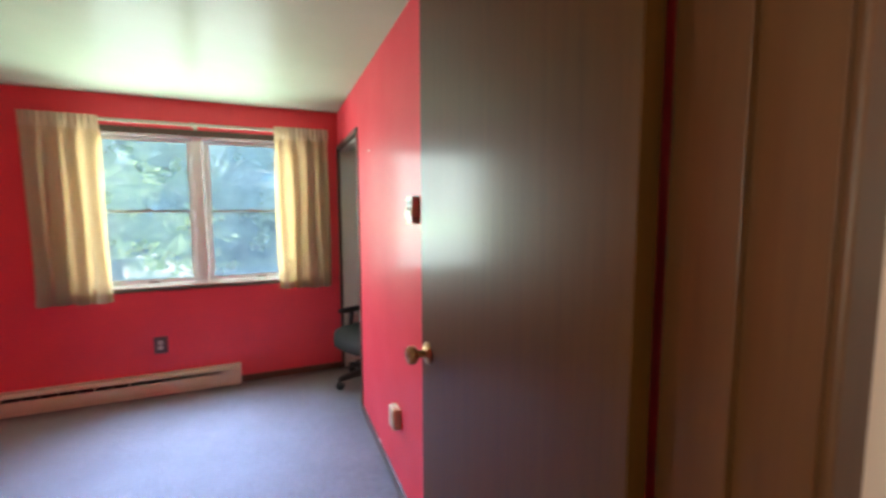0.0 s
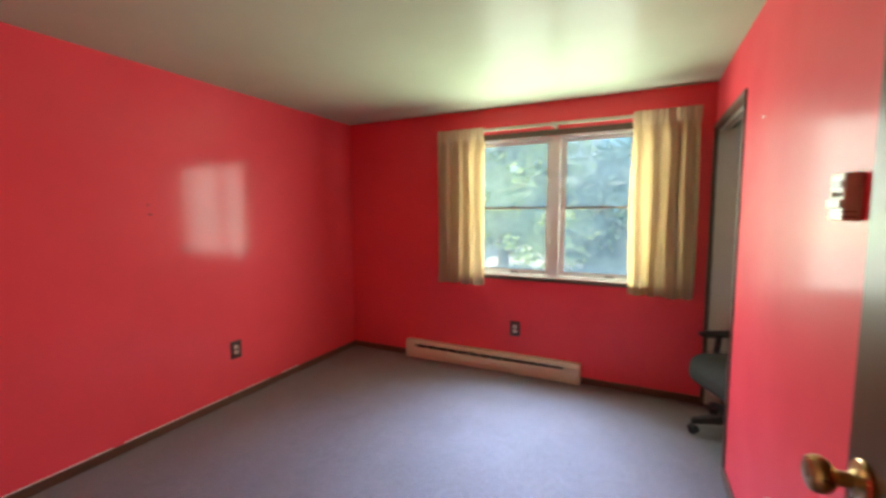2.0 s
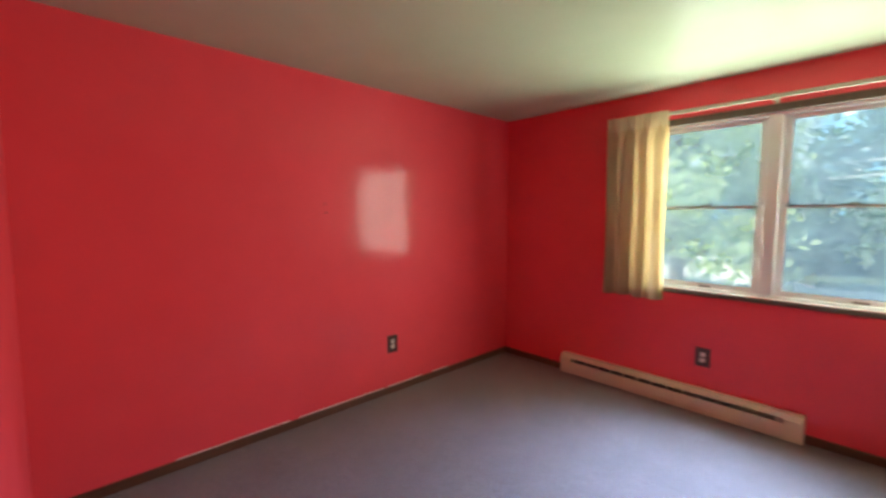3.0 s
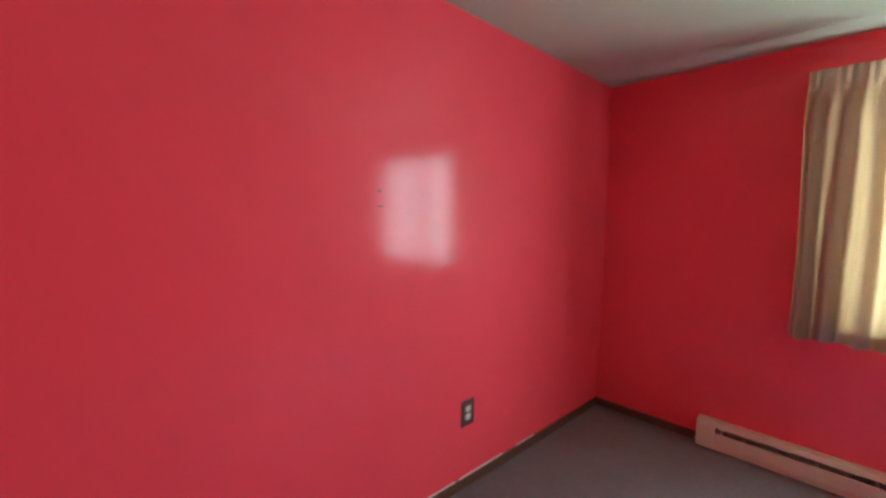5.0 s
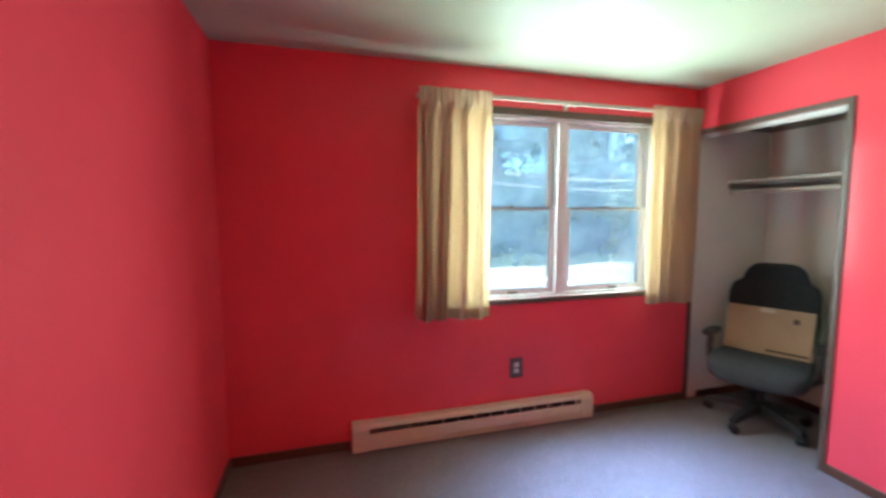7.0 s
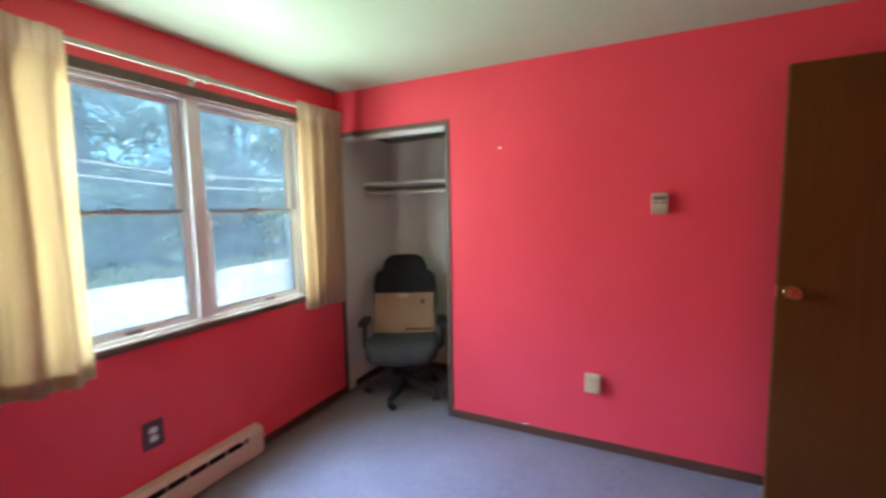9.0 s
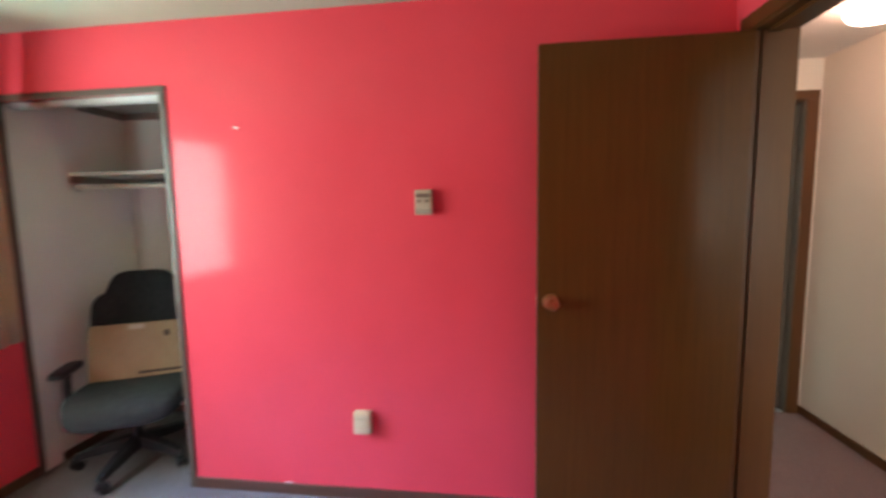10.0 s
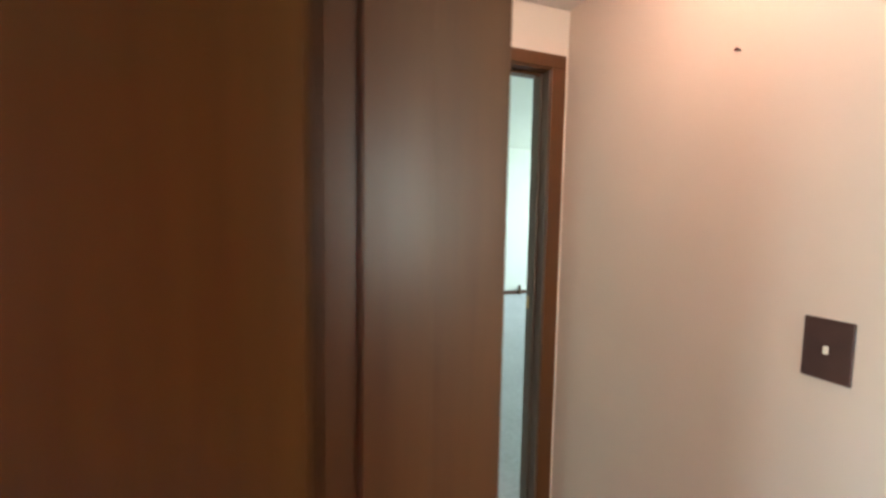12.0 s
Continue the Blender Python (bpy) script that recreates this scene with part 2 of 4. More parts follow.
CURTAINHEAD = cloth_lit("stiffened_curtain_head", (0.62, 0.52, 0.40), (0.68, 0.58, 0.46), (0.80, 0.60, 0.28), 0.10)
ROD = surface("cream_rod_enamel", (0.46, 0.42, 0.34), (0.52, 0.48, 0.40), 5.0, (0.3, 0.4), 0.03)
BROWNPL = surface("brown_plate_plastic", (0.055, 0.026, 0.022), (0.075, 0.036, 0.030), 20.0, (0.3, 0.4), 0.05)
WHITEPL = surface("white_plastic", (0.68, 0.66, 0.60), (0.74, 0.72, 0.66), 20.0, (0.35, 0.45), 0.04)
SLOTBLACK = surface("socket_slots", (0.012, 0.012, 0.012), (0.02, 0.02, 0.02), 20.0, (0.6, 0.7), 0.0)
BEIGEPL = surface("beige_plastic", (0.56, 0.46, 0.26), (0.62, 0.51, 0.30), 20.0, (0.35, 0.45), 0.04)
THERMO = surface("thermostat_beige", (0.47, 0.38, 0.27), (0.53, 0.43, 0.31), 20.0, (0.35, 0.45), 0.04)
THERMODARK = surface("thermostat_brown", (0.16, 0.10, 0.075), (0.2, 0.13, 0.1), 20.0, (0.35, 0.45), 0.04)
BRASS = surface("worn_brass", (0.42, 0.25, 0.11), (0.52, 0.33, 0.16), 30.0, (0.24, 0.36), 0.03, metal=1.0)
HINGE = surface("bronzed_hinge", (0.10, 0.06, 0.03), (0.15, 0.09, 0.05), 30.0, (0.3, 0.4), 0.03, metal=0.8)
BLACKPL = surface("black_plastic", (0.012, 0.012, 0.013), (0.02, 0.02, 0.022), 20.0, (0.4, 0.55), 0.1)
CHAIRCLOTH = surface("charcoal_chair_cloth", (0.026, 0.029, 0.032), (0.038, 0.042, 0.045), 30.0, (0.8, 0.9), 0.5, 420.0, 0.0012, fine=0.35, spec=0.2)
SEATCLOTH = surface("grey_seat_cloth", (0.046, 0.049, 0.050), (0.062, 0.065, 0.065), 30.0, (0.8, 0.9), 0.5, 420.0, 0.0012, fine=0.35, spec=0.2)
CARDBOARD = surface("cardboard", (0.36, 0.24, 0.13), (0.42, 0.29, 0.165), 6.0, (0.7, 0.8), 0.15, 120.0, 0.0006, fine=0.06)
INK = surface("printing_ink", (0.07, 0.045, 0.03), (0.10, 0.065, 0.045), 30.0, (0.7, 0.8), 0.0)
SHELFWOOD = surface("shelf_board", (0.50, 0.48, 0.42), (0.58, 0.56, 0.50), 5.0, (0.4, 0.5), 0.08)
SHELFUNDER = wood("shelf_cleat_wood", (0.22, 0.19, 0.15), (0.32, 0.28, 0.23), (0.4, 0.5))
STEEL = surface("track_steel", (0.50, 0.49, 0.46), (0.58, 0.57, 0.54), 12.0, (0.3, 0.42), 0.04, metal=0.7)
LAMPGLASS = glow("lit_opal_glass", (1.0, 0.62, 0.46), 11.0)
SCUFF = surface("scuff_mark", (0.10, 0.02, 0.02), (0.16, 0.03, 0.03), 40.0, (0.6, 0.7), 0.0)
FILLER = surface("white_filler", (0.72, 0.62, 0.60), (0.78, 0.70, 0.68), 40.0, (0.6, 0.7), 0.0)
LAWN = surface("sunlit_lawn", (0.085, 0.14, 0.095), (0.14, 0.21, 0.14), 0.7, (0.8, 0.9), 0.6, 14.0, 0.04, fine=0.4)
DRIVE = surface("sun_painted_gravel", (0.78, 0.77, 0.74), (0.86, 0.85, 0.82), 1.0, (0.85, 0.95), 0.6, 40.0, 0.02, fine=0.25)
BARK = surface("bark", (0.10, 0.085, 0.07), (0.17, 0.15, 0.125), 5.0, (0.8, 0.9), 0.8, 30.0, 0.02, stretch=(4.0, 4.0, 0.7))
POLEWOOD = surface("weathered_pole", (0.36, 0.34, 0.31), (0.44, 0.42, 0.38), 5.0, (0.8, 0.9), 0.3, 30.0, 0.01, stretch=(4.0, 4.0, 0.5))
WIRE = surface("pale_cable", (0.80, 0.80, 0.80), (0.88, 0.88, 0.88), 5.0, (0.4, 0.5), 0.0)
# one leaf colour holds sun glare, the other shade and blue haze
LEAF_SUN = leafage("sun_painted_leaves", (0.34, 0.47, 0.22), (0.58, 0.70, 0.44), (0.60, 0.76, 0.40))
LEAF_DARK = leafage("shade_painted_leaves", (0.14, 0.25, 0.24), (0.23, 0.36, 0.34), (0.18, 0.36, 0.24))
WOODS = far_woods("glowing_woods_backdrop")

# ---------------------------------------------------------------- mesh helpers


def box(bm, lo, hi, bevel=0.0, seg=2):
    r = bmesh.ops.create_cube(bm, size=1)
    for v in r["verts"]:
        v.co = [lo[i] + (v.co[i] + 0.5) * (hi[i] - lo[i]) for i in range(3)]
    if bevel:
        es = list({e for v in r["verts"] for e in v.link_edges})
        bmesh.ops.bevel(bm, geom=es, offset=bevel, segments=seg, profile=0.5, affect="EDGES")


def boxes(*specs):
    bm = bmesh.new()
    for s in specs:
        box(bm, *s)
    return bm


def part(name, bm, mats, parent=None, label="", smooth=False):
    me = bpy.data.meshes.new(name)
    bmesh.ops.recalc_face_normals(bm, faces=bm.faces)
    bm.to_mesh(me)
    bm.free()
    for m in mats if isinstance(mats, (list, tuple)) else [mats]:
        me.materials.append(m)
    if smooth:
        me.polygons.foreach_set("use_smooth", [True] * len(me.polygons))
        me.set_sharp_from_angle(angle=radians(40))
    ob = new(name, me)
    ob.parent = parent
    if label:
        tagged(ob, label)
    return ob


def thing(name, m, label, category, group="", kind=""):
    ob = new(name)
    ob.empty_display_size = 0.1
    ob.matrix_world = m
    return tagged(ob, label, category, group, kind)


def setting(name, bm, mats, label="", smooth=False):
    return tagged(part(name, bm, mats, None, "", smooth), label, "", "", "structure")


def lathe(bm, profile, n=24, m=None):
    """Turns (radius, height) pairs about z, then lays the shape by m."""
    m = m or Matrix()
    rings = []
    for r, h in profile:
        if r < 1e-5:
            rings.append([bm.verts.new(m @ Vector((0, 0, h)))])
        else:
            rings.append([bm.verts.new(m @ Vector((r * math.cos(2 * math.pi * k / n), r * math.sin(2 * math.pi * k / n), h))) for k in range(n)])
    for a, b in zip(rings, rings[1:]):
        for k in range(n):
            q = [a[k % len(a)], a[(k + 1) % len(a)], b[(k + 1) % len(b)], b[k % len(b)]]
            q = [v for i, v in enumerate(q) if v not in q[:i]]
            if len(q) > 2:
                bm.faces.new(q)
    return bm


def tube(bm, pts, radius, n=10, ends=True):
    """A round bar along points; radius is one number or one for each point."""
    rad = radius if isinstance(radius, (list, tuple)) else [radius] * len(pts)
    pts = [Vector(p) for p in pts]
    rings = []
    for i, p in enumerate(pts):
        d = (pts[min(i + 1, len(pts) - 1)] - pts[max(i - 1, 0)]).normalized()
        side = d.cross(Vector((0, 0, 1)) if abs(d.z) < 0.9 else Vector((1, 0, 0))).normalized()
        up = side.cross(d)
        rings.append([bm.verts.new(p + (side * math.cos(2 * math.pi * k / n) + up * math.sin(2 * math.pi * k / n)) * rad[i]) for k in range(n)])
    for a, b in zip(rings, rings[1:]):
        for k in range(n):
            bm.faces.new((a[k], a[(k + 1) % n], b[(k + 1) % n], b[k]))
    if ends:
        bm.faces.new(rings[0])
        bm.faces.new(rings[-1])
    return bm


def cushion(bm, a, b, c, e1=0.35, e2=0.35, m=None, nu=36, nv=18, bend=None):
    """A rounded pad with half sizes a, b, c."""
    m = m or Matrix()

    def sp(v, e):
        return math.copysign(abs(v) ** e, v)
    rings = []
    for j in range(nv + 1):
        v = -math.pi / 2 + math.pi * j / nv
        ring = []
        for i in range(nu):
            u = 2 * math.pi * i / nu
            p = Vector((a * sp(math.cos(v), e1) * sp(math.cos(u), e2), b * sp(math.cos(v), e1) * sp(math.sin(u), e2), c * sp(math.sin(v), e1)))
            if bend:
                p = bend(p)
            ring.append(bm.verts.new(m @ p))
        rings.append(ring)
    for r0, r1 in zip(rings, rings[1:]):
        for i in range(nu):
            bm.faces.new((r0[i], r0[(i + 1) % nu], r1[(i + 1) % nu], r1[i]))
    bmesh.ops.remove_doubles(bm, verts=bm.verts, dist=1e-5)
    return bm


def wall(name, axis, t0, t1, u0, u1, z0, z1, mats, holes=(), label=""):
    """A wall slab across axis from t0 to t1 with openings (u, u, z, z). mats: side at t0, side at t1, reveals."""
    us = sorted({u0, u1, *(h[0] for h in holes), *(h[1] for h in holes)})
    zs = sorted({z0, z1, *(h[2] for h in holes), *(h[3] for h in holes)})
    solid = {}
    for i in range(len(us) - 1):
        for j in range(len(zs) - 1):
            uc, zc = (us[i] + us[i + 1]) / 2, (zs[j] + zs[j + 1]) / 2
            solid[i, j] = not any(h[0] < uc < h[1] and h[2] < zc < h[3] for h in holes)
    bm = bmesh.new()

    def p(t, u, z):
        return bm.verts.new((u, t, z) if axis == "y" else (t, u, z))

    def quad(c, mi):
        bm.faces.new([p(*q) for q in c]).material_index = mi
    for (i, j), s in solid.items():
        if not s:
            continue
        a, b, c, d = us[i], us[i + 1], zs[j], zs[j + 1]
        quad([(t0, a, c), (t0, b, c), (t0, b, d), (t0, a, d)], 0)
        quad([(t1, a, c), (t1, b, c), (t1, b, d), (t1, a, d)], 1)
        for di, dj, q in ((-1, 0, [(t0, a, c), (t1, a, c), (t1, a, d), (t0, a, d)]), (1, 0, [(t0, b, c), (t1, b, c), (t1, b, d), (t0, b, d)]),
                          (0, -1, [(t0, a, c), (t1, a, c), (t1, b, c), (t0, b, c)]), (0, 1, [(t0, a, d), (t1, a, d), (t1, b, d), (t0, b, d)])):
            if not solid.get((i + di, j + dj), False):
                quad(q, 2)
    bmesh.ops.remove_doubles(bm, verts=bm.verts, dist=1e-5)
    return setting(name, bm, mats, label)

# ---------------------------------------------------------------- plan: x to the closet wall, y to the window wall
XL, YW, H = -3.155, 3.418, 2.300          # left wall, window wall, ceiling
HN, HS, HE = -0.149, -1.086, 1.082        # hall: north face, south face, end wall
DX0, DX1, DZ = -0.880, -0.112, 2.045      # bedroom doorway between the jamb faces
WX0, WX1, WZ0, WZ1 = -1.805, -0.370, 0.862, 2.030
CY0, CY1, CZ = 2.515, 3.398, 1.978        # closet opening
CXB = 0.72                                # closet back

# floors and ceilings
setting("floor", boxes(((XL, -0.06, -0.12), (0.11, YW, 0.0)), ((0.11, 2.1, -0.12), (CXB, YW, 0.0))), CARPET, "worn grey-brown carpet over the bedroom floor")
setting("floor_hall", boxes(((XL, HS, -0.12), (HE, -0.06, -0.001))), HALLCARPET, "rose-brown carpet in the hall")
setting("ceiling", boxes(((XL, 0.0, H), (CXB, YW, H + 0.12))), CEIL, "white ceiling with a soft sheen, the lawn's green light tinted into its paint")
setting("ceiling_hall", boxes(((XL, HS, H), (HE, HN, H + 0.12))), CEIL_HALL, "white hall ceiling")

# bedroom walls
wall("wall_left", "x", XL - 0.12, XL, -0.125, YW + 0.16, -0.12, H + 0.12, [SIDING, RED, RED], (), "glossy red painted wall with a few scuffs")
wall("wall_window", "y", YW, YW + 0.16, XL, 0.0, -0.12, H + 0.12, [RED, SIDING, VINYL], [(WX0, WX1, WZ0, WZ1)], "glossy red painted wall round the window")
wall("wall_right", "x", 0.0, 0.11, 0.0, YW, -0.001, H, [RED, WHITE, TRIMWOOD], [(CY0, YW, -0.001, CZ)], "glossy red painted wall with the closet opening")
wall("wall_back", "y", HN, 0.0, XL, 0.11, -0.001, H, [PEACH, RED, JAMBWOOD], [(DX0 - 0.02, DX1 + 0.02, -0.001, DZ + 0.02)], "wall with the bedroom doorway, red inside")
# closet walls
wall("wall_closet_side", "y", YW, YW + 0.16, 0.0, CXB + 0.1, -0.12, H + 0.12, [WHITE, SIDING, WHITE], (), "off-white closet side wall")
wall("wall_closet_back", "x", CXB, CXB + 0.1, 2.0, YW, -0.12, H + 0.12, [WHITE, WHITE, WHITE], (), "off-white closet back wall")
wall("wall_closet_end", "y", 2.0, 2.1, 0.11, CXB, -0.12, H + 0.12, [WHITE, WHITE, WHITE], (), "off-white closet end wall")
# hall walls
wall("wall_hall", "y", HS - 0.12, HS, XL - 0.12, HE, -0.12, H + 0.12, [PALE, PEACH, PEACH], (), "cream hall wall in warm lamp light")
wall("wall_hall_north", "y", HN, 0.0, 0.11, HE, -0.001, H, [PEACH, PEACH, PEACH], (), "cream hall wall")
wall("wall_hall_west", "x", XL - 0.12, XL, HS, HN, -0.12, H + 0.12, [SIDING, PEACH, VINYL], [(-0.95, -0.29, 0.95, 2.02)], "cream hall wall with a window opening")
EY0, EY1 = -0.992, -0.240                 # doorway at the hall's end
wall("wall_hall_end", "x", HE, HE + 0.12, HS - 0.12, 0.0, -0.001, 2.72, [PEACH, PALE, TRIMWOOD], [(EY0 - 0.02, EY1 + 0.02, -0.001, 2.065)], "cream hall wall with an open doorway")
# far room past the hall
FX0, FX1, FY0, FY1, FH = HE + 0.12, 6.30, -6.6, 1.2, 2.72
setting("floor_far_room", boxes(((HE, FY0, -0.12), (FX1, FY1, -0.002))), PALE_FLOOR, "pale grey carpet in the bright far room")
setting("ceiling_far_room", boxes(((FX0, FY0, FH), (FX1, FY1, FH + 0.12))), PALE, "pale ceiling of the bright far room")
wall("wall_far", "x", FX1, FX1 + 0.12, FY0, FY1, -0.12, FH + 0.12, [PALE, SIDING, PALE], (), "pale green-white wall of the far room")
wall("wall_far_south", "y", FY0 - 0.12, FY0, FX0, FX1, -0.12, FH + 0.12, [SIDING, PALE, VINYL], [(2.8, 5.2, 0.85, 2.15)], "pale wall with the far room's window")
wall("wall_far_north", "y", FY1, FY1 + 0.12, FX0, FX1, -0.12, FH + 0.12, [PALE, SIDING, PALE], (), "pale wall of the far room")
wall("wall_far_west_south", "x", FX0 - 0.12, FX0, FY0, HS - 0.12, -0.12, FH + 0.12, [PALE, PALE, PALE], (), "pale wall of the far room")
wall("wall_far_west_north", "x", FX0 - 0.12, FX0, 0.0, FY1, -0.12, FH + 0.12, [PALE, PALE, PALE], (), "pale wall of the far room")
# roof slab over the house
setting("roof", boxes(((XL - 0.5, FY0 - 0.5, 2.85), (FX1 + 0.5, YW + 0.55, 2.98))), SIDING, "plain roof over the house")


def base_run(x0, y0, x1, y1, nx, ny, mat, h=0.055, d=0.012):
    """A baseboard along a wall's foot; nx, ny points into the room."""
    lo = (min(x0, x1, x0 + nx * d, x1 + nx * d), min(y0, y1, y0 + ny * d, y1 + ny * d), 0.0)
    hi = (max(x0, x1, x0 + nx * d, x1 + nx * d), max(y0, y1, y0 + ny * d, y1 + ny * d), h)
    setting("baseboard", boxes((lo, hi, 0.004)), mat, "narrow dark brown wooden baseboard")


base_run(XL, 0.0, XL, YW, 1, 0, BASEWOOD)
base_run(XL + 0.012, YW, -2.493, YW, 0, -1, BASEWOOD)
base_run(-0.853, YW, -0.009, YW, 0, -1, BASEWOOD)
base_run(0.0, 0.0, 0.0, CY0 - 0.031, -1, 0, BASEWOOD)
base_run(XL + 0.012, 0.0, DX0 - 0.08, 0.0, 0, 1, BASEWOOD)
base_run(0.12, YW, CXB, YW, 0, -1, BASEWOOD)
base_run(CXB, 2.1, CXB, YW - 0.012, -1, 0, BASEWOOD)
base_run(XL, HS, HE, HS, 0, 1, JAMBWOOD)
base_run(FX1, FY0, FX1, FY1, -1, 0, BASEWOOD, 0.07)

# pale unpainted line above the baseboard, broken here and there
for y0, y1 in ((0.55, 1.18), (1.24, 1.92), (1.95, 2.30), (2.42, 2.60)):
    setting("trim", boxes(((XL, y0, 0.0552), (XL + 0.006, y1, 0.0600), 0.001)), FILLER, "thin pale unpainted line above the baseboard")
for y0, y1 in ((1.96, 2.00),):
    setting("trim", boxes(((-0.005, y0, 0.0552), (0.0, y1, 0.0595), 0.001)), FILLER, "thin pale unpainted line above the baseboard")

# ---------------------------------------------------------------- bedroom doorway and door
doorway = thing("door_frame", pose(0, 0, 0), "dark brown wooden frame of the bedroom doorway", "door frame", kind="structure")
for nm, lo, hi in (("jamb", (DX1, HN - 0.004, 0.0), (DX1 + 0.019, 0.004, DZ)), ("jamb", (DX0 - 0.019, HN - 0.004, 0.0), (DX0, 0.004, DZ)),
                   ("head_jamb", (DX0 - 0.019, HN - 0.004, DZ), (DX1 + 0.019, 0.004, DZ + 0.019))):
    part(nm, boxes((lo, hi, 0.0008)), JAMBWOOD, doorway)
for nm, lo, hi in (("stop", (DX1 - 0.012, -0.085, 0.0), (DX1 - 0.0003, -0.026, DZ)), ("stop", (DX0 + 0.0003, -0.085, 0.0), (DX0 + 0.012, -0.042, DZ)),
                   ("head_stop", (DX0 + 0.012, -0.085, DZ - 0.012), (DX1 - 0.012, -0.042, DZ - 0.0003))):
    part(nm, boxes((lo, hi, 0.0008)), JAMBWOOD, doorway)
for s, y0, y1 in ((1, 0.0004, 0.014), (-1, HN - 0.014, HN - 0.0004)):
    part("casing", boxes(((DX1 + 0.006, y0, 0.0), (DX1 + 0.064, y1, DZ + 0.006), 0.004)), JAMBWOOD, doorway)
    part("casing", boxes(((DX0 - 0.064, y0, 0.0), (DX0 - 0.006, y1, DZ + 0.006), 0.004)), JAMBWOOD, doorway)
    part("head_casing", boxes(((DX0 - 0.064, y0, DZ + 0.0064), (DX1 + 0.064, y1, DZ + 0.064), 0.004)), JAMBWOOD, doorway)
part("strike_plate", boxes(((DX0 + 0.0004, -0.036, 1.00), (DX0 + 0.002, -0.002, 1.07), 0.0005)), BRASS, doorway, "dull brass strike plate")

LX, LY0, LY1 = -0.153, 0.014, 0.779       # open leaf: visible face, hinge end, free end
door = part("door_1", boxes(((LX, LY0, 0.012), (LX + 0.036, LY1, 2.033), 0.002)), DOORWOOD)
tagged(door, "dark brown wood-veneer flush door standing open", "door", "", "structure")
for sx in (-1, 1):
    knob = bmesh.new()
    turn = pose(LX if sx < 0 else LX + 0.036, 0.727, 1.032, 0, -90 if sx < 0 else 90, 0)
    lathe(knob, [(0.0, 0.0), (0.031, 0.0), (0.032, 0.003), (0.029, 0.007), (0.016, 0.010), (0.011, 0.014), (0.0105, 0.027), (0.014, 0.032), (0.022, 0.038),
                 (0.0265, 0.046), (0.0265, 0.054), (0.023, 0.061), (0.016, 0.064), (0.0, 0.0645)], 28, turn)
    part("door_knob", knob, BRASS, door, "worn brass door knob on a round rose", True)
part("latch_plate", boxes(((LX + 0.007, LY1 - 0.0006, 1.003), (LX + 0.029, LY1 + 0.0008, 1.061), 0.0004)), BRASS, door, "brass latch plate")
for hz in (0.22, 0.88, 1.80):
    hb = bmesh.new()
    lathe(hb, [(0.0, 0.0), (0.0055, 0.0), (0.0055, 0.089), (0.007, 0.09), (0.0, 0.096)], 12, pose(LX + 0.041, 0.008, hz))
    box(hb, (LX + 0.004, LY0 - 0.0016, hz), (LX + 0.036, LY0 - 0.0002, hz + 0.089))
    part("hinge", hb, HINGE, door, "dark bronzed butt hinge")

# closet trim, track, shelves and rod
ctrim = thing("closet_trim", pose(0, 0, 0), "thin grey-brown wooden trim round the closet opening", "trim", kind="structure")
part("side_trim", boxes(((-0.010, CY0 - 0.030, 0.0), (0.114, CY0 + 0.001, CZ + 0.001), 0.003)), TRIMWOOD, ctrim)
part("side_trim", boxes(((-0.010, CY1, 0.0), (0.016, YW - 0.0005, CZ + 0.001), 0.003)), TRIMWOOD, ctrim)
part("head_trim", boxes(((-0.010, CY0 - 0.030, CZ + 0.0014), (0.114, YW - 0.002, CZ + 0.033), 0.003)), TRIMWOOD, ctrim)
track = thing("closet_door_track", pose(0.045, 0, CZ), "bare pale metal sliding-door track under the closet head", "door track")
part("channel", boxes(((-0.020, CY0 + 0.003, -0.006), (0.022, CY1 - 0.003, 0.0)), ((-0.020, CY0 + 0.003, -0.026), (-0.017, CY1 - 0.003, -0.006)),
                      ((0.019, CY0 + 0.003, -0.026), (0.022, CY1 - 0.003, -0.006))), STEEL, track)


def closet_shelf(z, x0, label):
    sh = thing("closet_shelf", pose(0, 0, z), label, "shelf", "closet shelves")
    part("board", boxes(((x0, 2.102, 0.0), (CXB - 0.001, YW - 0.001, 0.019), 0.002)), SHELFWOOD, sh)
    part("cleat", boxes(((x0 - 0.004, YW - 0.020, -0.042), (CXB - 0.002, YW - 0.0008, -0.0005), 0.002)), SHELFUNDER, sh, "grey-brown wooden wall cleat")
    part("cleat", boxes(((0.14, 2.1008, -0.042), (CXB - 0.022, 2.120, -0.0005), 0.002)), SHELFUNDER, sh)
    part("back_cleat", boxes(((CXB - 0.020, 2.122, -0.042), (CXB - 0.001, YW - 0.022, -0.0005), 0.002)), SHELFUNDER, sh)
    return sh


closet_shelf(1.640, 0.325, "pale painted closet shelf on wooden cleats")
closet_shelf(2.075, 0.405, "pale painted upper closet shelf near the ceiling")
rod = thing("closet_rod", pose(0.36, 2.1, 1.575), "round pale metal clothes rod under the closet shelf", "clothes rod")
part("bar", tube(bmesh.new(), [(0, 0.002, 0), (0, YW - 2.1 - 0.002, 0)], 0.0145, 16), ROD, rod, "", True)
for yy in (0.001, YW - 2.1 - 0.010):
    part("rod_socket", lathe(bmesh.new(), [(0.0, 0), (0.028, 0), (0.028, 0.004), (0.020, 0.006), (0.020, 0.009), (0, 0.009)], 20, pose(0, yy, 0, -90)), STEEL, rod)

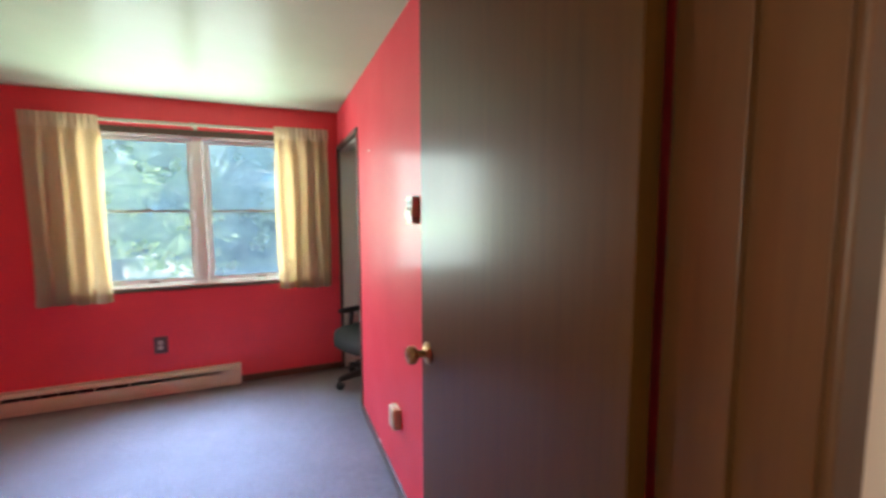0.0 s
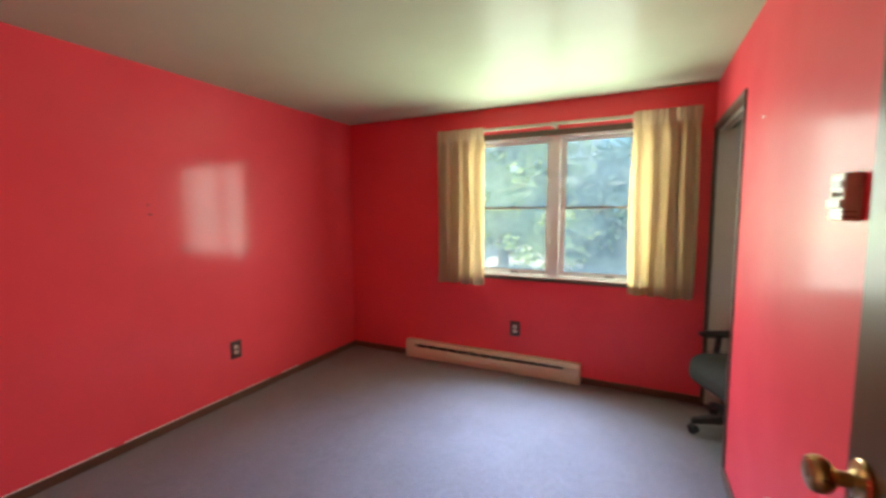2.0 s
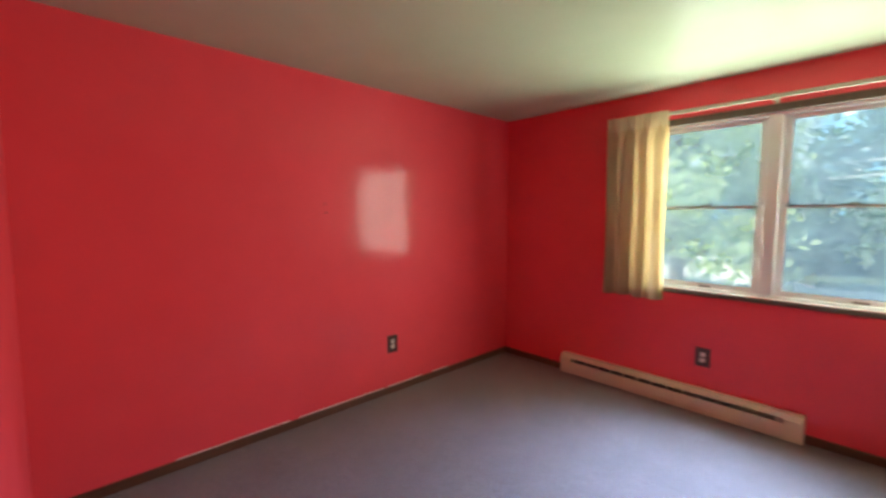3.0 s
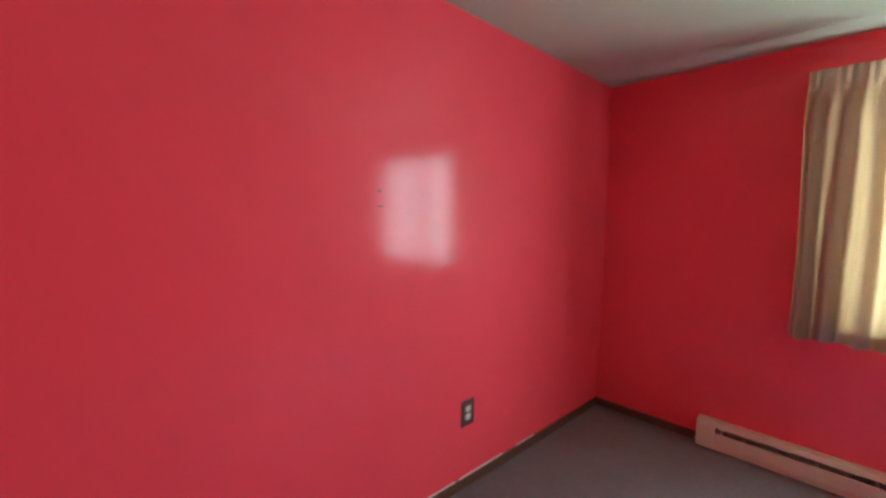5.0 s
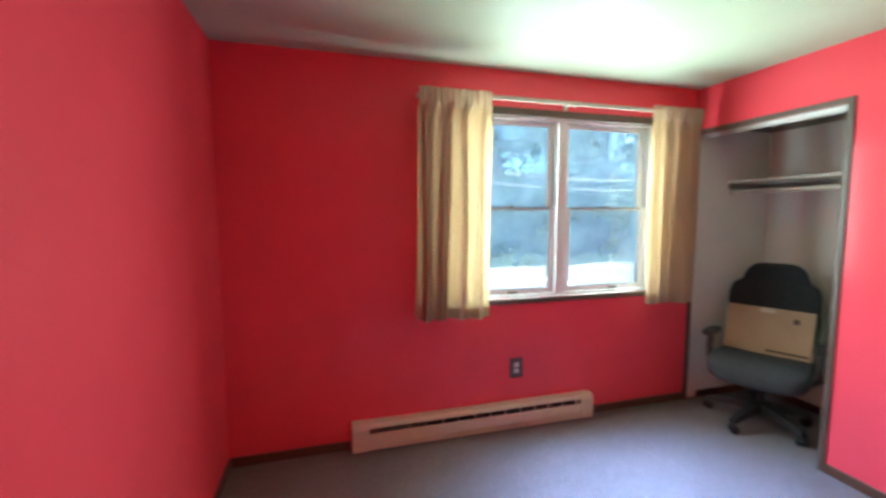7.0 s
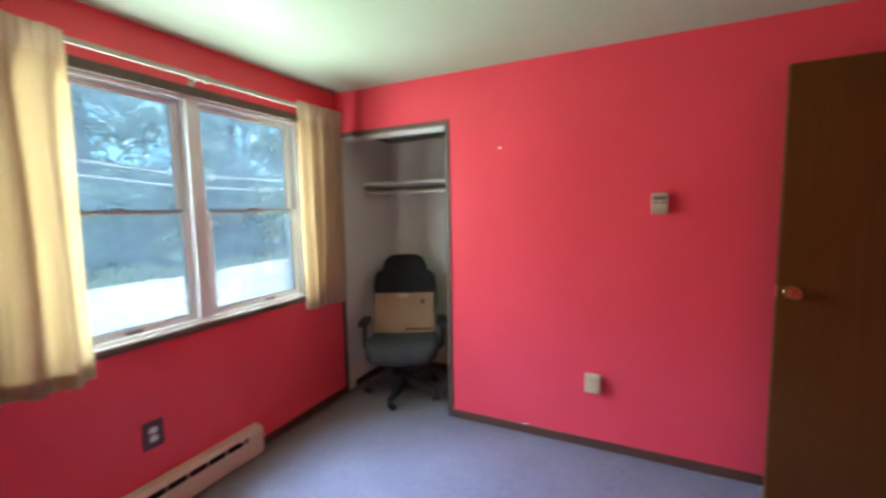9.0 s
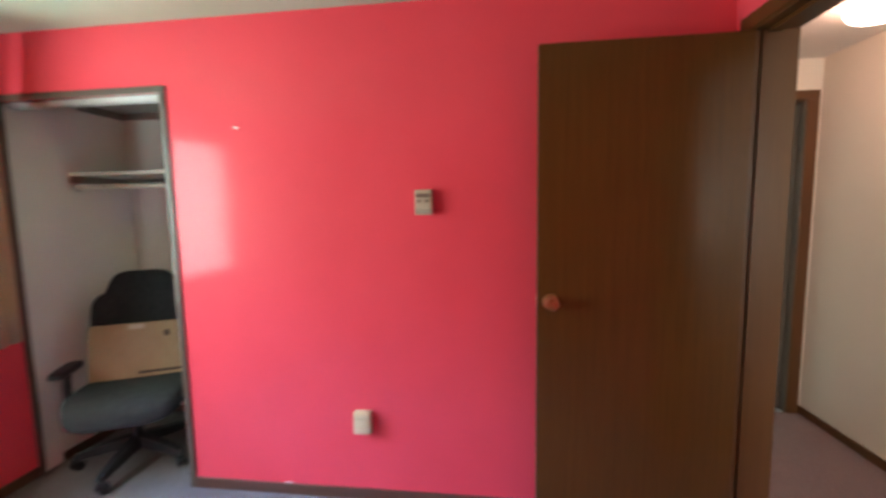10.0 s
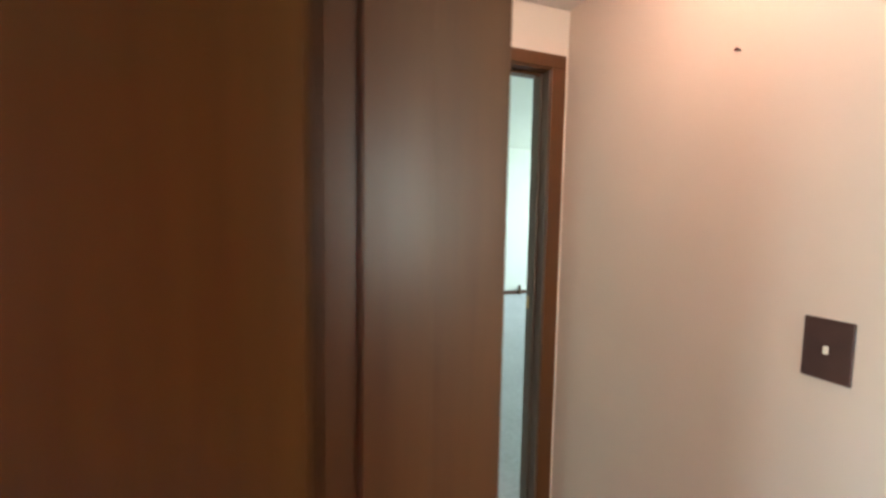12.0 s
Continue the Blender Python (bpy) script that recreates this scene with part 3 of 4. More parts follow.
# ---------------------------------------------------------------- window
win = thing("window_1", pose(-1.0875, YW, WZ0), "pair of white vinyl double-hung windows with glare haze put into the panes", "window", kind="structure")
HW, WH = (WX1 - WX0) / 2, WZ1 - WZ0
part("window_frame", boxes(((-HW, 0.018, 0), (-HW + 0.030, 0.120, WH), 0.003), ((HW - 0.030, 0.018, 0), (HW, 0.120, WH), 0.003),
                           ((-HW + 0.030, 0.018, WH - 0.020), (HW - 0.030, 0.120, WH), 0.003), ((-HW + 0.030, 0.012, 0), (HW - 0.030, 0.120, 0.020), 0.003)), VINYL, win)
part("mullion", boxes(((-0.036, 0.010, 0.020), (0.036, 0.120, WH - 0.020), 0.003)), VINYL, win)
part("head_casing", boxes(((-HW - 0.03, -0.012, WH - 0.002), (HW + 0.03, 0.016, WH + 0.046), 0.003)), TRIMWOOD, win, "dark brown wooden head casing")
part("side_casing", boxes(((-HW - 0.03, -0.012, -0.002), (-HW + 0.006, 0.016, WH - 0.0024), 0.003)), TRIMWOOD, win)
part("side_casing", boxes(((HW - 0.006, -0.012, -0.002), (HW + 0.03, 0.016, WH - 0.0024), 0.003)), TRIMWOOD, win)
part("window_sill", boxes(((-HW - 0.03, -0.016, -0.036), (HW + 0.03, 0.016, -0.0024), 0.003)), TRIMWOOD, win, "dark brown wooden sill board")
for s in (-1, 1):
    a, b = (-HW + 0.032, -0.038) if s < 0 else (0.038, HW - 0.032)
    st = 0.040                                # stile width
    for nm, y0, y1, z0, z1, bot, top in (("lower_sash", 0.030, 0.058, 0.0215, 0.592, 0.032, 0.016), ("upper_sash", 0.066, 0.094, 0.578, WH - 0.0215, 0.016, 0.024)):
        sash = part(nm, boxes(((a, y0, z0), (a + st, y1, z1), 0.003), ((b - st, y0, z0), (b, y1, z1), 0.003),
                              ((a + st, y0, z0), (b - st, y1, z0 + bot), 0.003), ((a + st, y0, z1 - top), (b - st, y1, z1), 0.003)), VINYL, win)
        pane = part("pane", boxes(((a + st - 0.004, y0 + 0.011, z0 + bot - 0.004), (b - st + 0.004, y0 + 0.016, z1 - top + 0.004))), GLASS, sash, "thin window pane with glare haze put in")
        pane.visible_shadow = False
        if nm == "lower_sash":
            part("meeting_strip", boxes(((a + st, y0 - 0.003, z1 - 0.010), (b - st, y0 + 0.002, z1 + 0.003), 0.001)), RAILDARK, sash, "grey meeting rail strip")
            cx = (a + b) / 2
            part("sash_lock", boxes(((cx - 0.030, y0 + 0.002, z1 + 0.0005), (cx + 0.030, y0 + 0.022, z1 + 0.008), 0.002), ((cx - 0.006, y0 - 0.006, z1 + 0.008), (cx + 0.026, y0 + 0.014, z1 + 0.014), 0.002)), RAILDARK, sash, "small grey sash lock")
            lx = cx + (0.02 if s < 0 else 0.07)
            part("finger_lift", boxes(((lx - 0.035, y0 - 0.005, z0 + 0.012), (lx + 0.035, y0 + 0.001, z0 + 0.018), 0.001), ((lx - 0.035, y0 - 0.002, z0 + 0.004), (lx + 0.035, y0 + 0.001, z0 + 0.012))), RAILDARK, sash, "grey finger lift")

# curtain rod and curtains
crod = thing("curtain_rod", pose(-1.0875, YW, 2.097), "flat cream metal traverse rod above the window", "curtain rod")
part("rail", boxes(((-0.985, -0.122, -0.012), (0.985, -0.110, 0.012), 0.003)), ROD, crod)
for s in (-1, 1):
    part("return", boxes(((s * 0.985 - 0.006, -0.116, -0.012), (s * 0.985 + 0.006, -0.001, 0.012), 0.003)), ROD, crod)
part("centre_bracket", boxes(((-0.012, -0.126, -0.020), (0.012, -0.106, 0.016), 0.002), ((-0.008, -0.108, 0.002), (0.008, -0.001, 0.010), 0.001), ((-0.012, -0.004, -0.02), (0.012, -0.0005, 0.03), 0.001)), ROD, crod)


def curtain(name, x0, x1, outer, z0, z1, seed, label):
    """A pinch-pleated curtain, outer = -1 or 1: the side on which it returns to the wall."""
    rnd = random.Random(seed)
    w = x1 - x0
    ob = thing(name, pose((x0 + x1) / 2, YW - 0.094, z0), label, "curtain", "window curtains")
    nu, nv, pleats = 160, 40, 4
    ph = [rnd.uniform(-0.35, 0.35) for _ in range(12)]
    amp = [rnd.uniform(0.75, 1.2) for _ in range(12)]
    hgt = z1 - z0

    def shape(u, v):
        # u across from the outer edge, v up; the head is stiff and pinched, the folds open out below
        head = max(0.0, min(1.0, (v - 0.90) / 0.05))
        k = u * pleats
        i = int(min(pleats - 1, k))
        wave = math.sin(2 * math.pi * (k + ph[i] * 0.22 * (1 - v))) * amp[i]
        wave += 0.55 * math.sin(2 * math.pi * (k * 0.43 + 0.3 + ph[6])) * (0.3 + 0.7 * (1 - v))
        loose = (0.022 + 0.014 * (1 - v)) * (1 - head)
        f = k - math.floor(k)
        pinch = head * (0.012 * math.exp(-((f - 0.5) / 0.16) ** 2) + 0.004 * math.sin(6 * math.pi * k))
        neck = 0.012 * math.exp(-((v - 0.885) / 0.02) ** 2) * math.cos(2 * math.pi * f)
        y = -loose * wave - pinch + neck - 0.034
        spread = 1.0 + 0.05 * (1 - v) ** 2
        x = outer * (w / 2) * spread - outer * w * u * (1.0 + 0.03 * (1 - v))
        x += 0.006 * math.sin(5.0 * v + 9 * u + ph[7]) * (1 - head)
        edge = max(0.0, 1 - u / 0.07)
        y += edge ** 2 * 0.090 * (1 - v) - 0.015 * v
        z = hgt * v + 0.006 * math.sin(2 * math.pi * k + 1.0) * (1 - v) ** 4 + 0.010 * (u - 0.5) * (1 - v) * outer
        return Vector((x, y, z))
    bm = bmesh.new()
    g = [[bm.verts.new(shape(i / nu, j / nv)) for i in range(nu + 1)] for j in range(nv + 1)]
    for j in range(nv):
        for i in range(nu):
            bm.faces.new((g[j][i], g[j][i + 1], g[j + 1][i + 1], g[j + 1][i])).material_index = 1 if j >= nv * 0.925 else 0
    bmesh.ops.solidify(bm, geom=bm.faces[:], thickness=0.0014)
    part("cloth", bm, [CURTAIN, CURTAINHEAD], ob, "", True)
    bm = bmesh.new()
    gb = [[shape(i / nu, v) for i in range(nu + 1)] for v in (0.002, 0.045)]
    rows_ = [[bm.verts.new(q + Vector((0, -0.0022, 0))) for q in r] for r in gb]
    for i in range(nu):
        bm.faces.new((rows_[0][i], rows_[0][i + 1], rows_[1][i + 1], rows_[1][i]))
    bmesh.ops.solidify(bm, geom=bm.faces[:], thickness=0.001)
    part("hem", bm, CURTAIN, ob, "", True)
    return ob


curtain("curtain", -2.088, -1.655, -1, 0.785, 2.118, 3, "short cream pinch-pleated curtain with yellow lining, drawn aside")
curtain("curtain", -0.520, -0.098, 1, 0.795, 2.124, 8, "short cream pinch-pleated curtain beside the closet corner")

# ---------------------------------------------------------------- baseboard heater
heat = thing("baseboard_heater", pose(-1.666, YW, -0.006), "beige enamelled electric baseboard heater along the window wall", "heater")
HL = 0.818


def heater_profile(bm, x0, x1, pts):
    a = [bm.verts.new((x0, y, z)) for y, z in pts]
    b = [bm.verts.new((x1, y, z)) for y, z in pts]
    for i in range(len(pts)):
        j = (i + 1) % len(pts)
        bm.faces.new((a[i], a[j], b[j], b[i]))
    bm.faces.new(a)
    bm.faces.new(b[::-1])
    return bm


for s in (-1, 1):
    e0, e1 = (-HL, -HL + 0.10) if s < 0 else (HL - 0.10, HL)
    ec = heater_profile(bmesh.new(), e0, e1, [(-0.0005, 0.012), (-0.066, 0.012), (-0.066, 0.142), (-0.054, 0.176), (-0.0005, 0.180)])
    bmesh.ops.bevel(ec, geom=ec.edges[:], offset=0.002, segments=2, profile=0.5, affect="EDGES")
    part("end_cap", ec, HEATER, heat)
a, b = -HL + 0.1008, HL - 0.1008
part("top_cover", heater_profile(bmesh.new(), a, b, [(-0.0005, 0.150), (-0.0005, 0.178), (-0.052, 0.174), (-0.063, 0.150), (-0.060, 0.149), (-0.050, 0.170), (-0.006, 0.172), (-0.006, 0.150)]), HEATER, heat)
part("front_panel", boxes(((a, -0.065, 0.040), (b, -0.061, 0.118), 0.0015)), HEATER, heat)
part("bottom_lip", boxes(((a, -0.060, 0.012), (b, -0.056, 0.036), 0.001)), HEATER, heat)
part("back_plate", boxes(((a, -0.005, 0.012), (b, -0.0008, 0.1496))), HEATER, heat)
part("element", boxes(*[((a + 0.012 + 0.0136 * k, -0.052, 0.070), (a + 0.0132 + 0.0136 * k, -0.010, 0.130)) for k in range(103)]), HEATDARK, heat, "dark heating fins")
for k in range(14):
    xx = a + 0.03 + (b - a - 0.06) * k / 13
    part("slot_bridge", boxes(((xx - 0.004, -0.0605, 0.1165), (xx + 0.004, -0.0585, 0.152))), HEATER, heat)

# ---------------------------------------------------------------- outlets, thermostat and small wall things


def outlet():
    """A duplex outlet, its back on the plane y = 0, facing -y."""
    ob = thing("wall_outlet", pose(0, 0, 0), "white duplex outlet in a large dark brown cover plate", "outlet", "outlets on the red walls")
    part("cover_plate", boxes(((-0.046, -0.0055, -0.067), (0.046, -0.0004, 0.067), 0.0025)), BROWNPL, ob)
    for s in (-1, 1):
        sock = bmesh.new()
        cushion(sock, 0.0170, 0.0024, 0.0145, 0.3, 0.45, pose(0, -0.0062, s * 0.0205), 24, 8)
        sk = part("socket", sock, WHITEPL, ob, "white socket face", True)
        part("slots", boxes(((-0.0075, -0.0092, s * 0.0205 - 0.002), (-0.0055, -0.0080, s * 0.0205 + 0.007)), ((0.0055, -0.0092, s * 0.0205 - 0.002), (0.0075, -0.0080, s * 0.0205 + 0.007)),
                            ((-0.002, -0.0092, s * 0.0205 - 0.0095), (0.002, -0.0080, s * 0.0205 - 0.0055))), SLOTBLACK, sk)
    part("screw", lathe(bmesh.new(), [(0, 0), (0.0035, 0), (0.0025, 0.0015), (0, 0.0018)], 10, pose(0, -0.0055, 0, 90)), STEEL, ob)
    return ob


out_w = outlet()
out_w.matrix_world = pose(-1.408, YW, 0.393)
copy_thing(out_w, pose(XL, 2.000, 0.390, 0, 0, 90))

th = thing("thermostat", pose(0, 1.260, 1.443, 0, 0, 0), "small beige wall thermostat with a brown dial window", "thermostat")
part("body", boxes(((-0.034, -0.038, -0.055), (-0.0004, 0.038, 0.055), 0.004, 3)), THERMO, th)
part("scale_window", boxes(((-0.0375, -0.031, 0.020), (-0.0338, 0.031, 0.038), 0.0015)), THERMODARK, th, "brown scale window")
part("lever_slot", boxes(((-0.0365, -0.026, 0.000), (-0.0338, 0.026, 0.010), 0.001)), THERMODARK, th, "dark lever slot")
part("lever", boxes(((-0.044, -0.007, -0.001), (-0.0366, 0.006, 0.011), 0.002)), THERMO, th)
part("lower_cover", boxes(((-0.040, -0.036, -0.027), (-0.0338, 0.036, -0.005), 0.0025)), THERMO, th)
for sz in (-0.0325, -0.0445):
    part("seam", boxes(((-0.0352, -0.0385, sz - 0.003), (-0.0100, 0.0385, sz))), THERMODARK, th)

jb = thing("wall_box", pose(0, 1.577, 0.405), "thick beige plastic box plugged onto the red wall", "wall box")
bmj = boxes(((-0.042, -0.043, -0.054), (-0.0085, 0.043, 0.054), 0.009, 3))
part("housing", bmj, BEIGEPL, jb, "", True)
part("back_plate", boxes(((-0.009, -0.040, -0.052), (-0.0004, 0.040, 0.052), 0.002)), BEIGEPL, jb)
part("seam", boxes(((-0.0426, -0.036, 0.0235), (-0.0415, 0.036, 0.0255))), THERMODARK, jb)

filler = thing("filled_nail_hole", pose(-0.0004, 2.143, 1.804), "dab of white filler on the red wall", "filler")
part("dab", cushion(bmesh.new(), 0.0016, 0.011, 0.006, 0.8, 0.8, None, 14, 8), FILLER, filler, "", True)
for yy, zz, ww in ((1.457, 1.463, 0.011), (1.466, 1.404, 0.013)):
    sc = thing("wall_scratch", pose(XL, yy, zz, 3), "short dark scratch in the red paint", "scratch", "scratches on the wall")
    part("mark", cushion(bmesh.new(), 0.0012, ww, 0.0026, 0.8, 0.9, pose(0.0008, 0, 0), 14, 8), SCUFF, sc, "", True)

# ---------------------------------------------------------------- hall: switch, lamp, end doorway
sw = thing("light_switch", pose(0.100, HS, 1.137), "dark brown cover plate with a white toggle switch", "light switch")
part("cover_plate", boxes(((-0.046, 0.0004, -0.069), (0.046, 0.006, 0.069), 0.0025)), BROWNPL, sw)
part("toggle", boxes(((-0.0045, 0.0058, -0.009), (0.0045, 0.013, 0.009), 0.002)), WHITEPL, sw)
hn = thing("nail", pose(0.343, HS, 1.869), "small dark nail in the hall wall", "nail")
part("shank", lathe(bmesh.new(), [(0, 0.0), (0.0022, 0.0), (0.0022, 0.014), (0.005, 0.014), (0.005, 0.016), (0, 0.0165)], 10, pose(0, 0, 0, -90)), SCUFF, hn)

stub = thing("pipe_stub", pose(FX1 - 0.05, -3.95, 0.0), "short dark pipe standing by the far room's baseboard", "pipe")
part("pipe", tube(bmesh.new(), [(0, 0, 0), (0, 0, 0.12), (0.004, -0.01, 0.17)], [0.026, 0.024, 0.018], 12), HINGE, stub, "", True)
part("collar", lathe(bmesh.new(), [(0, 0), (0.042, 0), (0.042, 0.012), (0.028, 0.018), (0, 0.018)], 16), HINGE, stub, "", True)

lamp = thing("ceiling_lamp", pose(0.28, -0.73, H), "lit white glass dome lamp on the hall ceiling", "ceiling lamp")
part("canopy", lathe(bmesh.new(), [(0, -0.0005), (0.108, -0.0005), (0.111, -0.012), (0.103, -0.022), (0, -0.022)], 36), STEEL, lamp, "", True)
part("dome", lathe(bmesh.new(), [(0.100, -0.0225), (0.118, -0.036), (0.121, -0.052), (0.108, -0.074), (0.080, -0.090), (0.042, -0.099), (0.0, -0.101)], 36), LAMPGLASS, lamp, "glowing opal glass dome", True)

endway = thing("door_frame", pose(0, 0, 0), "reddish-brown wooden frame of the doorway at the hall's end", "door frame", kind="structure")
for nm, lo, hi in (("jamb", (HE - 0.004, EY0 - 0.019, 0), (HE + 0.124, EY0, 2.045)), ("jamb", (HE - 0.004, EY1, 0), (HE + 0.124, EY1 + 0.019, 2.045)),
                   ("head_jamb", (HE - 0.004, EY0 - 0.019, 2.045), (HE + 0.124, EY1 + 0.019, 2.064)),
                   ("stop", (HE + 0.045, EY0 + 0.0003, 0), (HE + 0.080, EY0 + 0.012, 2.045)), ("head_stop", (HE + 0.045, EY0 + 0.012, 2.033), (HE + 0.080, EY1, 2.0447)),
                   ("casing", (HE - 0.014, EY0 - 0.076, 0), (HE - 0.0004, EY0 - 0.006, 2.051)), ("casing", (HE - 0.014, EY1 + 0.006, 0), (HE - 0.0004, EY1 + 0.076, 2.051)),
                   ("head_casing", (HE - 0.014, EY0 - 0.076, 2.0514), (HE - 0.0004, EY1 + 0.076, 2.107))):
    part(nm, boxes((lo, hi, 0.003)), TRIMWOOD if nm in ("jamb", "stop") else JAMBWOOD, endway)
part("strike_plate", boxes(((HE + 0.090, EY0 + 0.0003, 1.0), (HE + 0.115, EY0 + 0.003, 1.06))), BRASS, endway)

# ---------------------------------------------------------------- office chair in the closet
chair = thing("office_chair", pose(0.190, 2.992, 0.0, 0, 0, 206), "charcoal cloth office chair with armrests, pushed into the closet", "chair")
# local: +x is the front of the chair
for k in range(5):
    ang = radians(-15.4 + 72 * k)
    c, s = math.cos(ang), math.sin(ang)
    leg = bmesh.new()
    pts = [(0.03, 0.122, 0.036, 0.030), (0.12, 0.112, 0.034, 0.026), (0.22, 0.096, 0.029, 0.020), (0.305, 0.080, 0.022, 0.014)]
    rings = [[leg.verts.new((r * c - w * s * q, r * s + w * c * q, z + h * p)) for q, p in ((-1, -1), (1, -1), (0.7, 1), (-0.7, 1))] for r, z, w, h in pts]
    for r0, r1 in zip(rings, rings[1:]):
        for i in range(4):
            leg.faces.new((r0[i], r0[(i + 1) % 4], r1[(i + 1) % 4], r1[i]))
    leg.faces.new(rings[0])
    leg.faces.new(rings[-1][::-1])
    bmesh.ops.bevel(leg, geom=leg.edges[:], offset=0.003, segments=2, profile=0.5, affect="EDGES")
    lg = part("leg", leg, BLACKPL, chair)
    cs = bmesh.new()
    yaw = math.degrees(ang) + 25 * (k - 2)
    for o in (-0.016, 0.016):
        lathe(cs, [(0, -0.008), (0.021, -0.008), (0.0255, -0.003), (0.0255, 0.003), (0.021, 0.008), (0, 0.008)], 18,
              pose(0.30 * c, 0.30 * s, 0.0256, 0, 0, yaw) @ pose(-0.012, o, 0, 90))
    lathe(cs, [(0, 0.028), (0.006, 0.028), (0.006, 0.072), (0, 0.072)], 10, pose(0.30 * c, 0.30 * s, 0))
    lathe(cs, [(0.0, 0.052), (0.022, 0.050), (0.026, 0.040), (0.026, 0.030), (0.0, 0.030)], 16, pose(0.30 * c, 0.30 * s, 0))
    part("caster", cs, BLACKPL, lg, "black twin-wheel caster", True)
part("hub", lathe(bmesh.new(), [(0, 0.095), (0.035, 0.095), (0.042, 0.105), (0.042, 0.130), (0.030, 0.142), (0, 0.142)], 24), BLACKPL, chair, "", True)
part("gas_column", lathe(bmesh.new(), [(0, 0.140), (0.026, 0.140), (0.026, 0.23), (0.015, 0.232), (0.015, 0.315), (0, 0.315)], 20), BLACKPL, chair, "", True)
part("mechanism", boxes(((-0.14, -0.085, 0.300), (0.13, 0.085, 0.345), 0.012, 3)), BLACKPL, chair, "", True)
part("tilt_lever", tube(bmesh.new(), [(0.05, -0.08, 0.322), (0.05, -0.20, 0.318), (0.055, -0.25, 0.312)], [0.005, 0.005, 0.009], 8), BLACKPL, chair)


def seat_bend(p):
    drop = max(0.0, (p.x - 0.12) / 0.14)
    return Vector((p.x, p.y * (1.0 - 0.10 * max(0.0, -p.x / 0.24)), p.z - 0.055 * drop ** 2 + 0.018 * (abs(p.y) / 0.26) ** 2 * (1 if p.z > 0 else 0)))


part("seat", cushion(bmesh.new(), 0.252, 0.274, 0.066, 0.5, 0.42, pose(0.01, 0, 0.394), 48, 18, seat_bend), SEATCLOTH, chair, "grey cloth seat cushion", True)
part("seat_shell", cushion(bmesh.new(), 0.225, 0.240, 0.020, 0.4, 0.42, pose(-0.005, 0, 0.350), 36, 10), BLACKPL, chair, "", True)


def back_bend(p):
    return Vector((p.x + 0.55 * p.y * p.y, p.y * (1.0 - 0.10 * max(0.0, (-p.z) / 0.3)), p.z))


def head_bend(p):
    """The headrest narrows from the shoulders of the back to its top."""
    y = p.y * (1.0 - 0.34 * max(0.0, min(1.0, (p.z + 0.10) / 0.22)))
    return Vector((p.x + 0.55 * y * y, y, p.z))


lean = pose(-0.250, 0, 0.690, 0, -9)
part("backrest", cushion(bmesh.new(), 0.048, 0.258, 0.262, 0.4, 0.36, lean, 44, 24, back_bend), CHAIRCLOTH, chair, "", True)
part("headrest", cushion(bmesh.new(), 0.044, 0.225, 0.125, 0.45, 0.40, lean @ pose(-0.004, 0, 0.253), 40, 18, head_bend), CHAIRCLOTH, chair, "", True)
part("back_shell", cushion(bmesh.new(), 0.016, 0.215, 0.235, 0.35, 0.36, lean @ pose(-0.048, 0, 0.0), 36, 16, back_bend), BLACKPL, chair, "", True)
part("back_bar", tube(bmesh.new(), [(-0.10, 0, 0.325), (-0.24, 0, 0.325), (-0.315, 0, 0.36), (-0.335, 0, 0.44), (-0.330, 0, 0.56)], [0.020, 0.022, 0.022, 0.022, 0.020], 12), BLACKPL, chair, "", True)
for s in (-1, 1):
    ar = part("armrest_post", tube(bmesh.new(), [(0.02, s * 0.17, 0.345), (0.02, s * 0.255, 0.350), (0.015, s * 0.298, 0.385), (0.0, s * 0.305, 0.47), (-0.01, s * 0.302, 0.560)], [0.018, 0.019, 0.021, 0.020, 0.019], 12), BLACKPL, chair, "", True)
    part("arm_pad", cushion(bmesh.new(), 0.125, 0.040, 0.019, 0.5, 0.5, pose(0.0, s * 0.298, 0.575), 30, 12), BLACKPL, ar, "", True)

# cardboard box leaning on the chair's back
BW, BH, BD = 0.238, 0.156, 0.045
carton = thing("cardboard_box", pose(0.190, 2.992, 0.0, 0, 0, 206) @ pose(-0.105, 0.0, 0.453, 0, -12), "flat tan cardboard box leaning on the chair back", "box")
part("carton_body", boxes(((-BD, -BW, 0.0), (BD, BW, 2 * BH), 0.003)), CARDBOARD, carton)
part("top_flap", boxes(((-BD + 0.001, -BW + 0.002, 2 * BH + 0.0003), (-0.001, BW - 0.002, 2 * BH + 0.004)), ((0.001, -BW + 0.002, 2 * BH + 0.0003), (BD - 0.001, BW - 0.002, 2 * BH + 0.004))), CARDBOARD, carton)
part("tape", boxes(((BD + 0.0003, -0.045, 2 * BH - 0.030), (BD + 0.0008, 0.035, 2 * BH - 0.001))), THERMO, carton, "short strip of greyish tape")
part("printed_bar", boxes(((BD + 0.0003, 0.005, 0.020), (BD + 0.0008, 0.225, 0.036))), INK, carton, "dark printed line, too small to read")
part("printed_mark", boxes(((BD + 0.0003, 0.135, 2 * BH - 0.085), (BD + 0.0008, 0.165, 2 * BH - 0.050))), INK, carton, "small dark printed mark")

# ---------------------------------------------------------------- outdoors
gm = bmesh.new()
bmesh.ops.create_grid(gm, x_segments=60, y_segments=60, size=400)
for v in gm.verts:
    d = math.hypot(v.co.x, v.co.y)
    v.co.z = -0.75 + (noise.noise(v.co * 0.02) * 0.8 if d > 40 else 0.0)
setting("ground", gm, LAWN, "sunlit lawn around the house")
